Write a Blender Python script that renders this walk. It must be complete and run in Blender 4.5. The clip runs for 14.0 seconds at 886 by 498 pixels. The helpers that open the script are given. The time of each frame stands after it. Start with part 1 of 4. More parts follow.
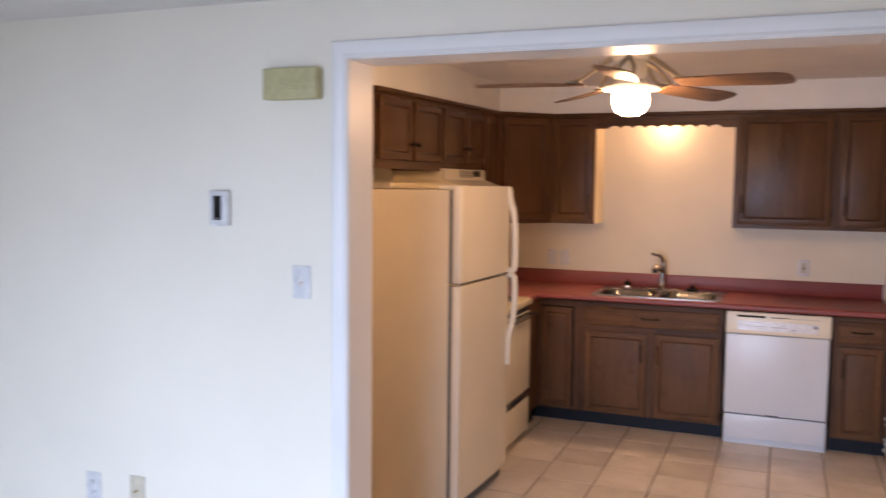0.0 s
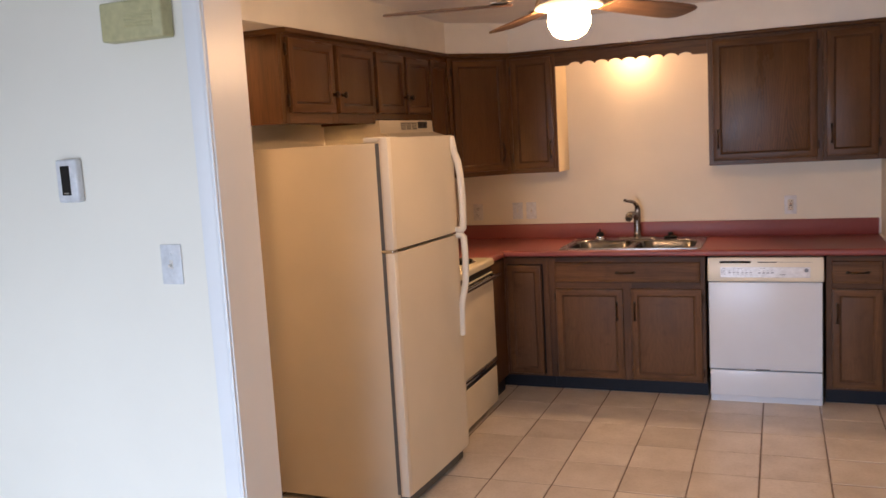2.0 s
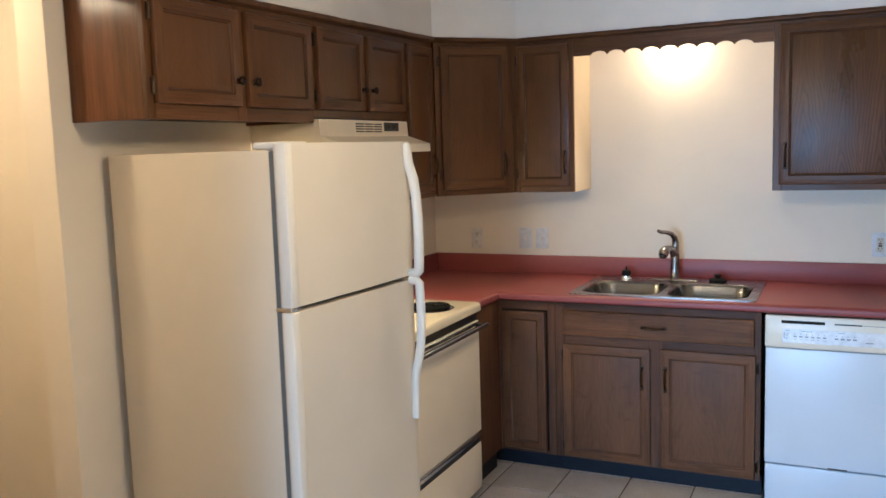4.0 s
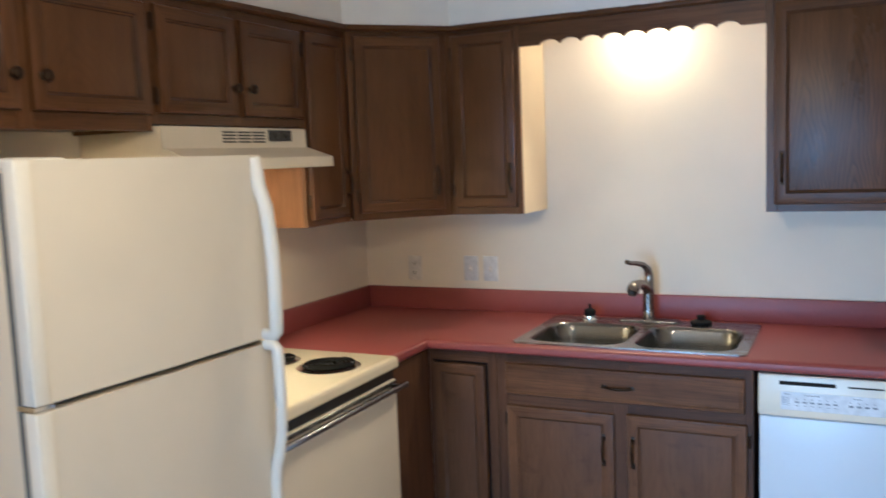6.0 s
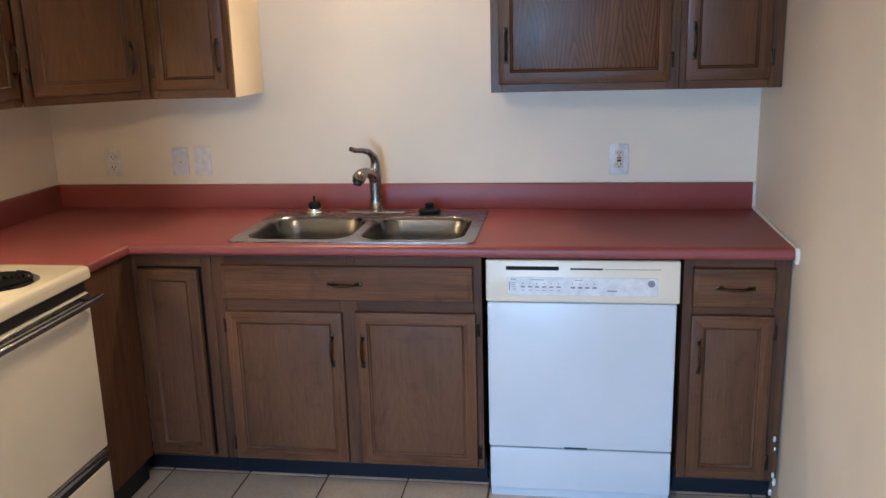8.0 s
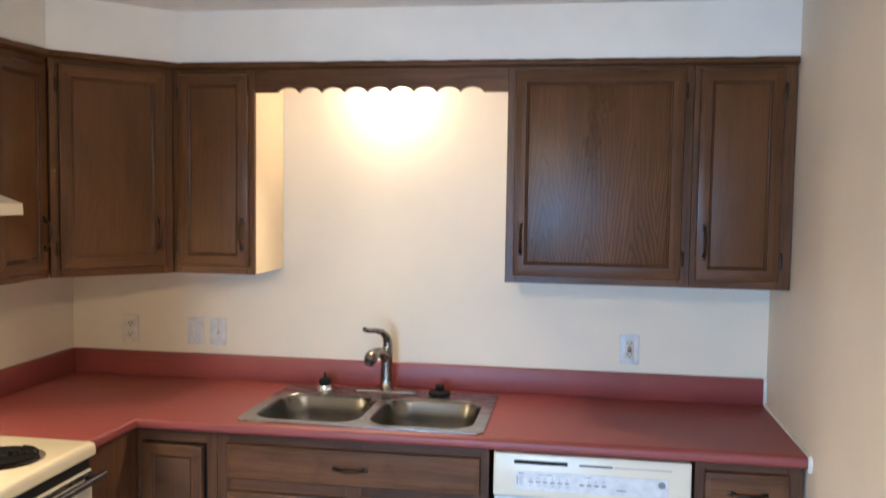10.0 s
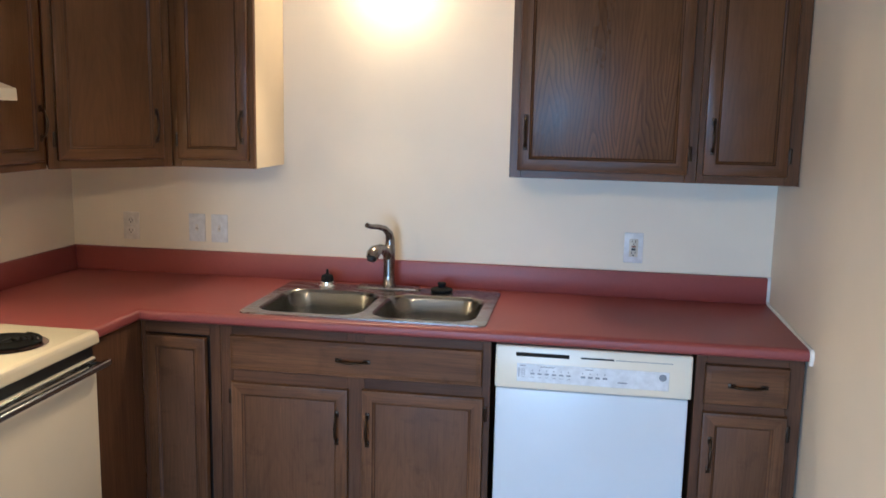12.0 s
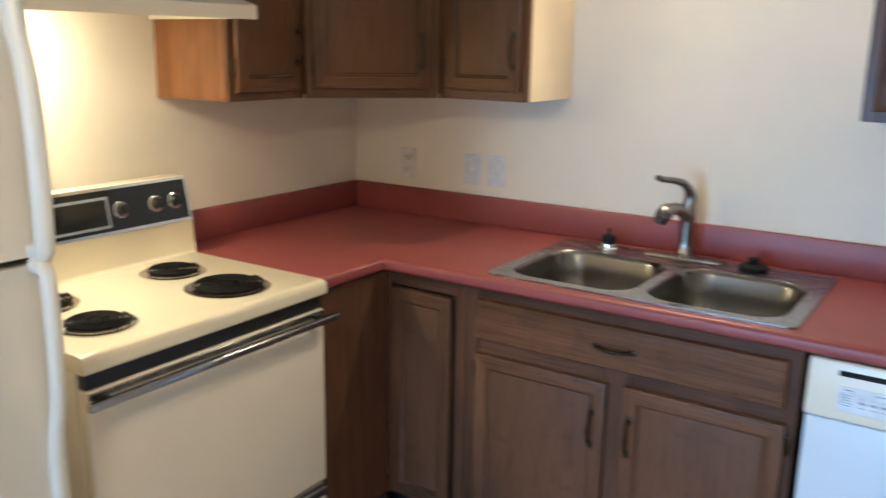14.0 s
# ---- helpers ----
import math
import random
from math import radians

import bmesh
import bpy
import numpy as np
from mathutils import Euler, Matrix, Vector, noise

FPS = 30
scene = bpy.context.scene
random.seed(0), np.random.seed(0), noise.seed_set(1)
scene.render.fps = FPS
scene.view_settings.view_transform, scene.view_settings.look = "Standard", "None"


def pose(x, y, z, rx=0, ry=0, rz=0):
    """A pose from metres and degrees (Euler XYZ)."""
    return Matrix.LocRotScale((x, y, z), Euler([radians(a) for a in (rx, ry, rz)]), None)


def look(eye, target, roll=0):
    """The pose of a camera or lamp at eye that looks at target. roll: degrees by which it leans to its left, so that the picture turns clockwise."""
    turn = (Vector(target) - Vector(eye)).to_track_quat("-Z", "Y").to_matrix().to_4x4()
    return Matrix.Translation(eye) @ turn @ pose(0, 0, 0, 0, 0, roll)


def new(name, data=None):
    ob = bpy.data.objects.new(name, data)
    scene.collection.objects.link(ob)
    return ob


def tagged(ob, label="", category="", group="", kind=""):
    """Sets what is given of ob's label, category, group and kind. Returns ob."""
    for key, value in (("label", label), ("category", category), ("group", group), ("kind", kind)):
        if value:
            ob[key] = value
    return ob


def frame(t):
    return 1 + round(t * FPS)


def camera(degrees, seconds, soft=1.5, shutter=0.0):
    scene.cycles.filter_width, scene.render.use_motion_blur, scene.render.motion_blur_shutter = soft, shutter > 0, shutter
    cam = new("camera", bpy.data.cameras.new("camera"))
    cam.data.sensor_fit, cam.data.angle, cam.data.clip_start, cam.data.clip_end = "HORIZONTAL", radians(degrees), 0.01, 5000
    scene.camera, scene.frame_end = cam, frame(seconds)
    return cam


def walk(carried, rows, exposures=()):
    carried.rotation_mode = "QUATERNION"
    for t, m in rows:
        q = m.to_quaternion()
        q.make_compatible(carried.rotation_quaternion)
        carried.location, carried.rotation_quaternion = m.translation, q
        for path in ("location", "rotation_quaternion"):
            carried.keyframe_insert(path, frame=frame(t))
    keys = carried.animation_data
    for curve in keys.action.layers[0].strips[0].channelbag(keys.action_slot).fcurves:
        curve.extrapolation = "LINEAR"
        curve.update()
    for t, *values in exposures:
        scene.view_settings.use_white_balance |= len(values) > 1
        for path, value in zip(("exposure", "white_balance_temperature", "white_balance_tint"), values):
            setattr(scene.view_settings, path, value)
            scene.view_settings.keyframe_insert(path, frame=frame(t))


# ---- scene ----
cam = camera(54.9, 14.0, shutter=0.4)
PATH = [
    (0, (2.129, -6.346, 1.671), (1.389, -4.495, 1.514), 0.6),
    (0.5, (2.182, -6.298, 1.672), (1.655, -4.376, 1.504), -0.5),
    (1, (2.188, -6.231, 1.647), (1.683, -4.306, 1.446), -0.5),
    (1.5, (2.205, -5.984, 1.638), (1.574, -4.099, 1.414), -2.0),
    (2, (2.192, -5.748, 1.62), (1.46, -3.904, 1.371), -3.3),
    (2.2, (2.174, -5.626, 1.608), (1.418, -3.792, 1.352), -3.6),
    (4.3, (2.096, -4.338, 1.625), (1.24, -2.544, 1.402), -1.7),
    (4.5, (2.087, -4.24, 1.628), (1.232, -2.445, 1.414), -1.8),
    (5, (2.084, -4.018, 1.631), (1.213, -2.229, 1.432), -2.1),
    (5.5, (2.091, -3.791, 1.648), (1.162, -2.029, 1.467), -2.1),
    (6, (2.087, -3.599, 1.622), (1.222, -1.808, 1.411), -2.3),
    (6.5, (2.05, -3.403, 1.525), (1.482, -1.507, 1.233), -2.6),
    (7, (2.093, -3.316, 1.543), (1.733, -1.399, 1.101), -2.9),
    (7.2, (2.08, -3.312, 1.549), (1.769, -1.394, 1.076), -2.4),
    (9.3, (2.054, -3.32, 1.589), (1.763, -1.383, 1.187), -0.6),
    (9.5, (2.047, -3.313, 1.614), (1.752, -1.362, 1.286), -0.2),
    (10, (2.062, -3.33, 1.692), (1.748, -1.359, 1.564), 0.8),
    (10.5, (2.056, -3.34, 1.713), (1.733, -1.366, 1.679), 1.4),
    (11, (2.051, -3.331, 1.669), (1.726, -1.359, 1.578), 1.3),
    (11.5, (2.042, -3.315, 1.628), (1.722, -1.353, 1.401), 1.3),
    (12, (2.056, -3.302, 1.602), (1.743, -1.352, 1.286), 1.2),
    (12.5, (2.083, -3.238, 1.58), (1.767, -1.299, 1.207), 0.8),
    (13, (2.129, -3.037, 1.565), (1.702, -1.125, 1.163), 0.7),
    (13.5, (2.199, -2.836, 1.55), (1.489, -1.017, 1.117), 0.8),
    (14, (2.125, -2.662, 1.554), (1.052, -1.041, 1.087), 0.9),
]
EXPOSURES = [(0.0, -0.34, 5850, 16), (0.6, -0.28, 5950, 15), (1.5, -0.42, 5950, 13), (2.2, -0.34, 5900, 13), (4.4, 0.12, 4050, -8), (5.2, 0.14, 4050, -8), (6.0, 0.08, 4000, -8), (7.0, 0.04, 4220, -6), (9.5, 0.2, 4350, -4), (10.4, 0.44, 4250, -8), (11.0, 0.2, 4250, -5), (12.5, 0.12, 4180, -7), (13.4, 0.13, 4150, -6), (14.0, 0.17, 4000, -10)]
walk(cam, [(t, look(eye, target, roll)) for t, eye, target, roll in PATH], EXPOSURES)

# ---- world and daylight ----
world = bpy.data.worlds.new("sky_world")
scene.world = world
world.use_nodes = True
wn = world.node_tree.nodes
sky = wn.new("ShaderNodeTexSky")
sky.sky_type, sky.sun_disc = "NISHITA", False
sky.sun_elevation, sky.sun_rotation = radians(35), radians(60)
wn["Background"].inputs["Strength"].default_value = 0.12
world.node_tree.links.new(sky.outputs[0], wn["Background"].inputs["Color"])

sun = new("sun", bpy.data.lights.new("sun", "SUN"))
sun.data.energy, sun.data.angle, sun.data.color = 2.5, radians(0.5), (1.0, 0.95, 0.88)
sun.matrix_basis = look((9, 6, 7.5), (0, 0, 0))

# Light of the sky in the living room's window.
WIN = (-0.35, 2.0, 0.05, 1.7)
daylight = new("window_daylight", bpy.data.lights.new("window_daylight", "AREA"))
daylight.data.shape, daylight.data.size, daylight.data.size_y = "RECTANGLE", WIN[1] - WIN[0], WIN[3] - WIN[2]
daylight.data.energy, daylight.data.color = 147, (0.71, 0.82, 1.0)
daylight.data.spread = math.radians(120)
daylight.matrix_basis = look(((WIN[0] + WIN[1]) / 2, -7.86, (WIN[2] + WIN[3]) / 2), ((WIN[0] + WIN[1]) / 2, 0, (WIN[2] + WIN[3]) / 2 - 5.3))

GLOBE_GLOW, VALANCE_GLOW, HOOD_GLOW, HALL_GLOW = 178.0, 250.0, 185.0, 80.0
WARM = (1.0, 0.56, 0.25)
# Extra spot added at the valance bulb, tilted forward to brighten the counter.
counter_spot = new("added_counter_spot", bpy.data.lights.new("added_counter_spot", "SPOT"))
counter_spot.data.energy, counter_spot.data.color = 38, (1.0, 0.58, 0.27)
counter_spot.data.spot_size, counter_spot.data.spot_blend, counter_spot.data.shadow_soft_size = math.radians(112), 0.8, 0.03
counter_spot.matrix_basis = pose(1.32, -0.135, 2.086, -36)

# ---- materials ----


def material(name, rough=0.5, metal=0.0):
    m = bpy.data.materials.new(name)
    m.use_nodes = True
    b = m.node_tree.nodes["Principled BSDF"]
    b.inputs["Roughness"].default_value, b.inputs["Metallic"].default_value = rough, metal
    return m, m.node_tree, b


def node(tree, kind, **values):
    n = tree.nodes.new(kind)
    for key, value in values.items():
        n.inputs[key].default_value = value
    return n


def placed_coords(tree, scale, offset=True):
    """Object coordinates, moved by a random amount for each object, then scaled."""
    tc = tree.nodes.new("ShaderNodeTexCoord")
    mp = tree.nodes.new("ShaderNodeMapping")
    mp.inputs["Scale"].default_value = scale
    out = tc.outputs["Object"]
    if offset:
        info = tree.nodes.new("ShaderNodeObjectInfo")
        mul = tree.nodes.new("ShaderNodeMath")
        mul.operation = "MULTIPLY"
        mul.inputs[1].default_value = 7.3
        tree.links.new(info.outputs["Random"], mul.inputs[0])
        add = tree.nodes.new("ShaderNodeVectorMath")
        add.operation = "ADD"
        tree.links.new(out, add.inputs[0])
        tree.links.new(mul.outputs[0], add.inputs[1])
        out = add.outputs[0]
    tree.links.new(out, mp.inputs["Vector"])
    return mp.outputs[0]


def ramp(tree, source, stops):
    r = tree.nodes.new("ShaderNodeValToRGB")
    while len(r.color_ramp.elements) < len(stops):
        r.color_ramp.elements.new(0.5)
    for e, (at, c) in zip(r.color_ramp.elements, stops):
        e.position, e.color = at, (*c, 1)
    tree.links.new(source, r.inputs[0])
    return r.outputs[0]


def mixed(tree, a, b, factor, blend="MIX"):
    """a and b: sockets or colours; factor: a socket or a number."""
    mx = tree.nodes.new("ShaderNodeMix")
    mx.data_type, mx.blend_type = "RGBA", blend
    for slot, v in ((6, a), (7, b), (0, factor)):
        if isinstance(v, bpy.types.NodeSocket):
            tree.links.new(v, mx.inputs[slot])
        else:
            mx.inputs[slot].default_value = (*v, 1) if isinstance(v, tuple) else v
    return mx.outputs[2]


def bump(tree, b, height, strength, distance=0.002):
    bp = node(tree, "ShaderNodeBump", Strength=strength, Distance=distance)
    tree.links.new(height, bp.inputs["Height"])
    tree.links.new(bp.outputs[0], b.inputs["Normal"])


def noise_node(tree, vec, scale, detail=4.0, rough=0.55, distortion=0.0):
    n = node(tree, "ShaderNodeTexNoise", Scale=scale, Detail=detail, Roughness=rough, Distortion=distortion)
    tree.links.new(vec, n.inputs["Vector"])
    return n.outputs["Fac"]


def paint(name, colour, rough=0.6, relief=0.25, grain=260.0, stain=0.06, spec=0.4):
    """Rolled wall paint: faint patches, orange-peel relief."""
    m, tree, b = material(name, rough)
    vec = placed_coords(tree, (1, 1, 1), False)
    patch = noise_node(tree, vec, 1.7, 5)
    dark = tuple(c * (1 - 2 * stain) for c in colour)
    light = tuple(min(1.0, c * (1 + stain)) for c in colour)
    tree.links.new(ramp(tree, patch, [(0.3, dark), (0.7, light)]), b.inputs["Base Color"])
    b.inputs["Specular IOR Level"].default_value = spec
    bump(tree, b, noise_node(tree, vec, grain, 3), relief, 0.001)
    return m


def oak(name, axis, dark, mid, light, rough=0.32, arch=0.0, lobes=1.0, scuffed=False, figure=1.0):
    """Stained oak with its grain along one axis of the object: streaks, fine pores, worn patches, and arched rings on panels. figure: how strongly the grain shows."""
    m, tree, b = material(name, rough)
    n = "xyz".index(axis)

    def stretched(across, along):
        s = [across] * 3
        s[n] = along
        return placed_coords(tree, tuple(s))

    dark = tuple(m + (d - m) * figure for d, m in zip(dark, mid))
    light = tuple(m + (c - m) * figure for c, m in zip(light, mid))
    streak = noise_node(tree, stretched(22.0, 0.8), 1.0, 4, 0.5, 0.6)
    base = ramp(tree, streak, [(0.18, dark), (0.5, mid), (0.84, light)])
    pores = noise_node(tree, stretched(260.0, 7.0), 1.0, 3, 0.6)
    col = mixed(tree, base, ramp(tree, pores, [(0.36, (0.42, 0.40, 0.38)), (0.52, (1, 1, 1)), (0.66, (1.18, 1.16, 1.14))]), 0.46 * figure, "MULTIPLY")
    cloud = noise_node(tree, stretched(5.0, 2.2), 1.0, 5, 0.6)
    col = mixed(tree, col, ramp(tree, cloud, [(0.28, (0.66, 0.63, 0.60)), (0.5, (0.98, 0.97, 0.96)), (0.72, (1.25, 1.2, 1.14))]), 0.4 + 0.45 * figure, "MULTIPLY")
    if arch:
        tc = tree.nodes.new("ShaderNodeTexCoord")
        sep = tree.nodes.new("ShaderNodeSeparateXYZ")
        tree.links.new(tc.outputs["Generated"], sep.inputs[0])

        def calc(op, a, c):
            k = tree.nodes.new("ShaderNodeMath")
            k.operation = op
            for slot, v in enumerate((a, c)):
                if isinstance(v, bpy.types.NodeSocket):
                    tree.links.new(v, k.inputs[slot])
                else:
                    k.inputs[slot].default_value = v
            return k.outputs[0]

        wob = noise_node(tree, stretched(4.0, 2.0), 1.0, 3)
        fine = noise_node(tree, stretched(24.0, 5.0), 1.0, 2)
        u = calc("SUBTRACT", calc("FRACT", calc("ADD", calc("MULTIPLY", sep.outputs["X"], lobes), calc("MULTIPLY", wob, 0.35)), 0.0), 0.5)
        hill = calc("MULTIPLY", calc("POWER", calc("ABSOLUTE", u, 0.0), 1.2), 13.0)
        val = calc("ADD", calc("ADD", calc("MULTIPLY", sep.outputs["Z"], 4.6), hill), calc("ADD", calc("MULTIPLY", wob, 4.6), calc("MULTIPLY", fine, 1.0)))
        line = ramp(tree, calc("FRACT", val, 0.0), [(0.0, (0.34, 0.32, 0.30)), (0.16, (0.46, 0.44, 0.42)), (0.40, (1.0, 1.0, 1.0)), (0.90, (1.30, 1.28, 1.26)), (1.0, (0.34, 0.32, 0.30))])
        fade = tree.nodes.new("ShaderNodeMapRange")
        fade.inputs["From Min"].default_value, fade.inputs["From Max"].default_value = 0.85, 0.5
        fade.inputs["To Min"].default_value, fade.inputs["To Max"].default_value = 0.12 * arch, arch
        tree.links.new(calc("ADD", sep.outputs["Z"], calc("MULTIPLY", calc("SUBTRACT", cloud, 0.5), 0.9)), fade.inputs["Value"])
        col = mixed(tree, col, line, fade.outputs[0], "MULTIPLY")
    if scuffed:
        smudge = noise_node(tree, stretched(9.0, 14.0), 1.0, 5, 0.65)
        col = mixed(tree, col, ramp(tree, smudge, [(0.30, (0.52, 0.50, 0.48)), (0.44, (1, 1, 1))]), 0.45, "MULTIPLY")
        scratch = noise_node(tree, stretched(160.0, 6.0), 1.0, 2, 0.5)
        col = mixed(tree, col, ramp(tree, scratch, [(0.68, (1, 1, 1)), (0.76, (1.5, 1.45, 1.4))]), 0.7, "MULTIPLY")
    tree.links.new(col, b.inputs["Base Color"])
    b.inputs["Specular IOR Level"].default_value = 0.20
    rr = tree.nodes.new("ShaderNodeMapRange")
    rr.inputs["To Min"].default_value, rr.inputs["To Max"].default_value = rough - 0.1, rough + 0.14
    tree.links.new(cloud, rr.inputs["Value"])
    tree.links.new(rr.outputs[0], b.inputs["Roughness"])
    bump(tree, b, pores, 0.25, 0.0012)
    return m


def enamel(name, colour, rough=0.32, relief=0.12, grain=330.0, grime=0.05):
    """Appliance enamel or textured steel skin, faintly soiled."""
    m, tree, b = material(name, rough)
    vec = placed_coords(tree, (1, 1, 1))
    cloud = noise_node(tree, vec, 3.1, 6)
    tree.links.new(ramp(tree, cloud, [(0.32, tuple(c * (1 - grime) for c in colour)), (0.62, colour)]), b.inputs["Base Color"])
    bump(tree, b, noise_node(tree, vec, grain, 2), relief, 0.0008)
    return m


def laminate(name, colour):
    m, tree, b = material(name, 0.42)
    vec = placed_coords(tree, (1, 1, 1), False)
    fine = noise_node(tree, vec, 420.0, 2)
    broad = noise_node(tree, vec, 2.4, 5)
    c1 = ramp(tree, fine, [(0.35, tuple(c * 0.86 for c in colour)), (0.65, tuple(c * 1.1 for c in colour))])
    c2 = ramp(tree, broad, [(0.3, (0.9, 0.88, 0.88)), (0.7, (1.05, 1.05, 1.05))])
    tree.links.new(mixed(tree, c1, c2, 1.0, "MULTIPLY"), b.inputs["Base Color"])
    rr = tree.nodes.new("ShaderNodeMapRange")
    rr.inputs["To Min"].default_value, rr.inputs["To Max"].default_value = 0.34, 0.52
    tree.links.new(broad, rr.inputs["Value"])
    tree.links.new(rr.outputs[0], b.inputs["Roughness"])
    bump(tree, b, fine, 0.08, 0.0005)
    return m


def metal(name, colour, rough=0.25, brushed=None):
    m, tree, b = material(name, rough, 1.0)
    b.inputs["Base Color"].default_value = (*colour, 1)
    vec = placed_coords(tree, brushed or (60, 60, 60))
    n = noise_node(tree, vec, 4.0, 4)
    rr = tree.nodes.new("ShaderNodeMapRange")
    rr.inputs["To Min"].default_value, rr.inputs["To Max"].default_value = max(0.03, rough - 0.1), rough + 0.12
    tree.links.new(n, rr.inputs["Value"])
    tree.links.new(rr.outputs[0], b.inputs["Roughness"])
    bump(tree, b, n, 0.06, 0.0004)
    return m


def plain(name, colour, rough=0.5, spec=0.5):
    m, tree, b = material(name, rough)
    vec = placed_coords(tree, (1, 1, 1))
    n = noise_node(tree, vec, 40.0, 4)
    tree.links.new(ramp(tree, n, [(0.3, tuple(c * 0.85 for c in colour)), (0.7, tuple(c * 1.08 for c in colour))]), b.inputs["Base Color"])
    b.inputs["Specular IOR Level"].default_value = spec
    return m


def glow(name, colour, strength):
    m, tree, b = material(name, 0.3)
    b.inputs["Base Color"].default_value = (0.9, 0.9, 0.88, 1)
    b.inputs["Emission Color"].default_value = (*colour, 1)
    b.inputs["Emission Strength"].default_value = strength
    return m


def tile_material():
    m, tree, b = material("floor_tile_glaze", 0.33)
    vec = placed_coords(tree, (1, 1, 1))
    info = tree.nodes.new("ShaderNodeObjectInfo")
    base = ramp(tree, info.outputs["Random"], [(0.0, (0.60, 0.55, 0.50)), (0.5, (0.65, 0.60, 0.55)), (1.0, (0.69, 0.64, 0.59))])
    cloud = ramp(tree, noise_node(tree, vec, 6.0, 6), [(0.3, (0.84, 0.82, 0.8)), (0.7, (1.06, 1.06, 1.06))])
    fine = noise_node(tree, vec, 90.0, 3)
    speck = ramp(tree, fine, [(0.3, (0.88, 0.87, 0.85)), (0.55, (1, 1, 1))])
    tree.links.new(mixed(tree, mixed(tree, base, cloud, 1.0, "MULTIPLY"), speck, 1.0, "MULTIPLY"), b.inputs["Base Color"])
    bump(tree, b, noise_node(tree, vec, 22.0, 3), 0.12, 0.002)
    return m


DARK, MID, LIGHT = (0.060, 0.0270, 0.0092), (0.101, 0.0475, 0.0168), (0.142, 0.0695, 0.0262)
OAK_V = oak("stained_oak_upright", "z", DARK, MID, LIGHT)
OAK_H = oak("stained_oak_level", "x", DARK, MID, LIGHT)
BASE_DARK, BASE_MID, BASE_LIGHT = (0.066, 0.0310, 0.0132), (0.116, 0.0570, 0.0250), (0.162, 0.084, 0.039)
OAK_PANEL = oak("stained_oak_panel", "z", DARK, MID, LIGHT, 0.33, 0.10, 1.0, False, 0.35)
OAK_ARCH = oak("stained_oak_arched_panel", "z", DARK, MID, LIGHT, 0.28, 0.6, 3.0, False, 0.7)
WORN_PANEL = oak("worn_oak_panel", "z", (0.088, 0.0445, 0.0215), (0.117, 0.0605, 0.0300), (0.144, 0.0775, 0.0405), 0.46, 0.10, 1.0, True, 0.5)
# Lighter oak for upper door edges: thin highlight lines put into the colour.
OAK_EDGE = oak("oak_edge_glint", "z", (0.075, 0.034, 0.015), (0.115, 0.054, 0.025), (0.16, 0.08, 0.04), 0.26)
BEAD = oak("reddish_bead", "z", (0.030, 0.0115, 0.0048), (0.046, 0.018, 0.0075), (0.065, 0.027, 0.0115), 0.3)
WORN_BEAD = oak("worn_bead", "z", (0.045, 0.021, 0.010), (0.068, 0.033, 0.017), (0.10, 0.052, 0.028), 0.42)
WORN_EDGE = oak("rubbed_worn_edge", "z", (0.070, 0.037, 0.019), (0.115, 0.064, 0.034), (0.165, 0.098, 0.056), 0.42)
WORN_V = oak("worn_oak_upright", "z", BASE_DARK, BASE_MID, BASE_LIGHT, 0.5, 0.0, 1.0, True)
FRAME_V = oak("base_frame_oak_upright", "z", (0.056, 0.027, 0.0135), (0.094, 0.047, 0.0235), (0.130, 0.068, 0.035), 0.46)
FRAME_H = oak("base_frame_oak_level", "x", (0.056, 0.027, 0.0135), (0.094, 0.047, 0.0235), (0.130, 0.068, 0.035), 0.46)
WORN_H = oak("worn_oak_level", "x", BASE_DARK, BASE_MID, BASE_LIGHT, 0.5, 0.0, 1.0, True)
GLOSS_SIDE = oak("glossy_oak_side", "z", (0.075, 0.030, 0.010), (0.11, 0.046, 0.016), (0.145, 0.062, 0.023), 0.16)
VENEER = oak("orange_oak_veneer", "z", (0.135, 0.060, 0.018), (0.18, 0.084, 0.026), (0.22, 0.108, 0.036), 0.45)
CREAM_SIDE = paint("cream_side_panel", (0.78, 0.66, 0.46), 0.5, 0.05)
WALL = paint("kitchen_wall_paint", (0.78, 0.705, 0.57), 0.55, 0.25, 260.0, 0.035)
LIVING = paint("living_room_wall_paint", (0.86, 0.81, 0.70), 0.6, 0.25, 260.0, 0.018)
SOFFIT = paint("soffit_paint", (0.83, 0.81, 0.76), 0.6)
CEILING = paint("ceiling_paint", (0.82, 0.80, 0.79), 0.8, 0.8, 120.0, 0.04)
TRIM = paint("white_trim_paint", (0.80, 0.79, 0.78), 0.35, 0.08, 90.0, 0.03)
CARPET = paint("beige_carpet", (0.42, 0.37, 0.30), 0.95, 1.0, 400.0, 0.12)
ALMOND = enamel("almond_enamel", (0.76, 0.69, 0.55))
HOOD_SKIN = enamel("almond_hood_enamel", (0.70, 0.63, 0.49), 0.55)
FRIDGE_SKIN = enamel("almond_pebbled_skin", (0.68, 0.62, 0.50), 0.36, 0.35, 420.0)
FRIDGE_SIDE = enamel("almond_side_skin", (0.66, 0.59, 0.46), 0.42, 0.5, 300.0)
GASKET = plain("grey_gasket", (0.11, 0.115, 0.115), 0.6)
HANDLE_WHITE = enamel("handle_plastic", (0.74, 0.71, 0.63), 0.35, 0.03)
STOVE_TOP = enamel("cream_cooktop_enamel", (0.78, 0.70, 0.50), 0.2, 0.03)
DW_WHITE = enamel("white_dishwasher_enamel", (0.64, 0.69, 0.765), 0.28, 0.05)
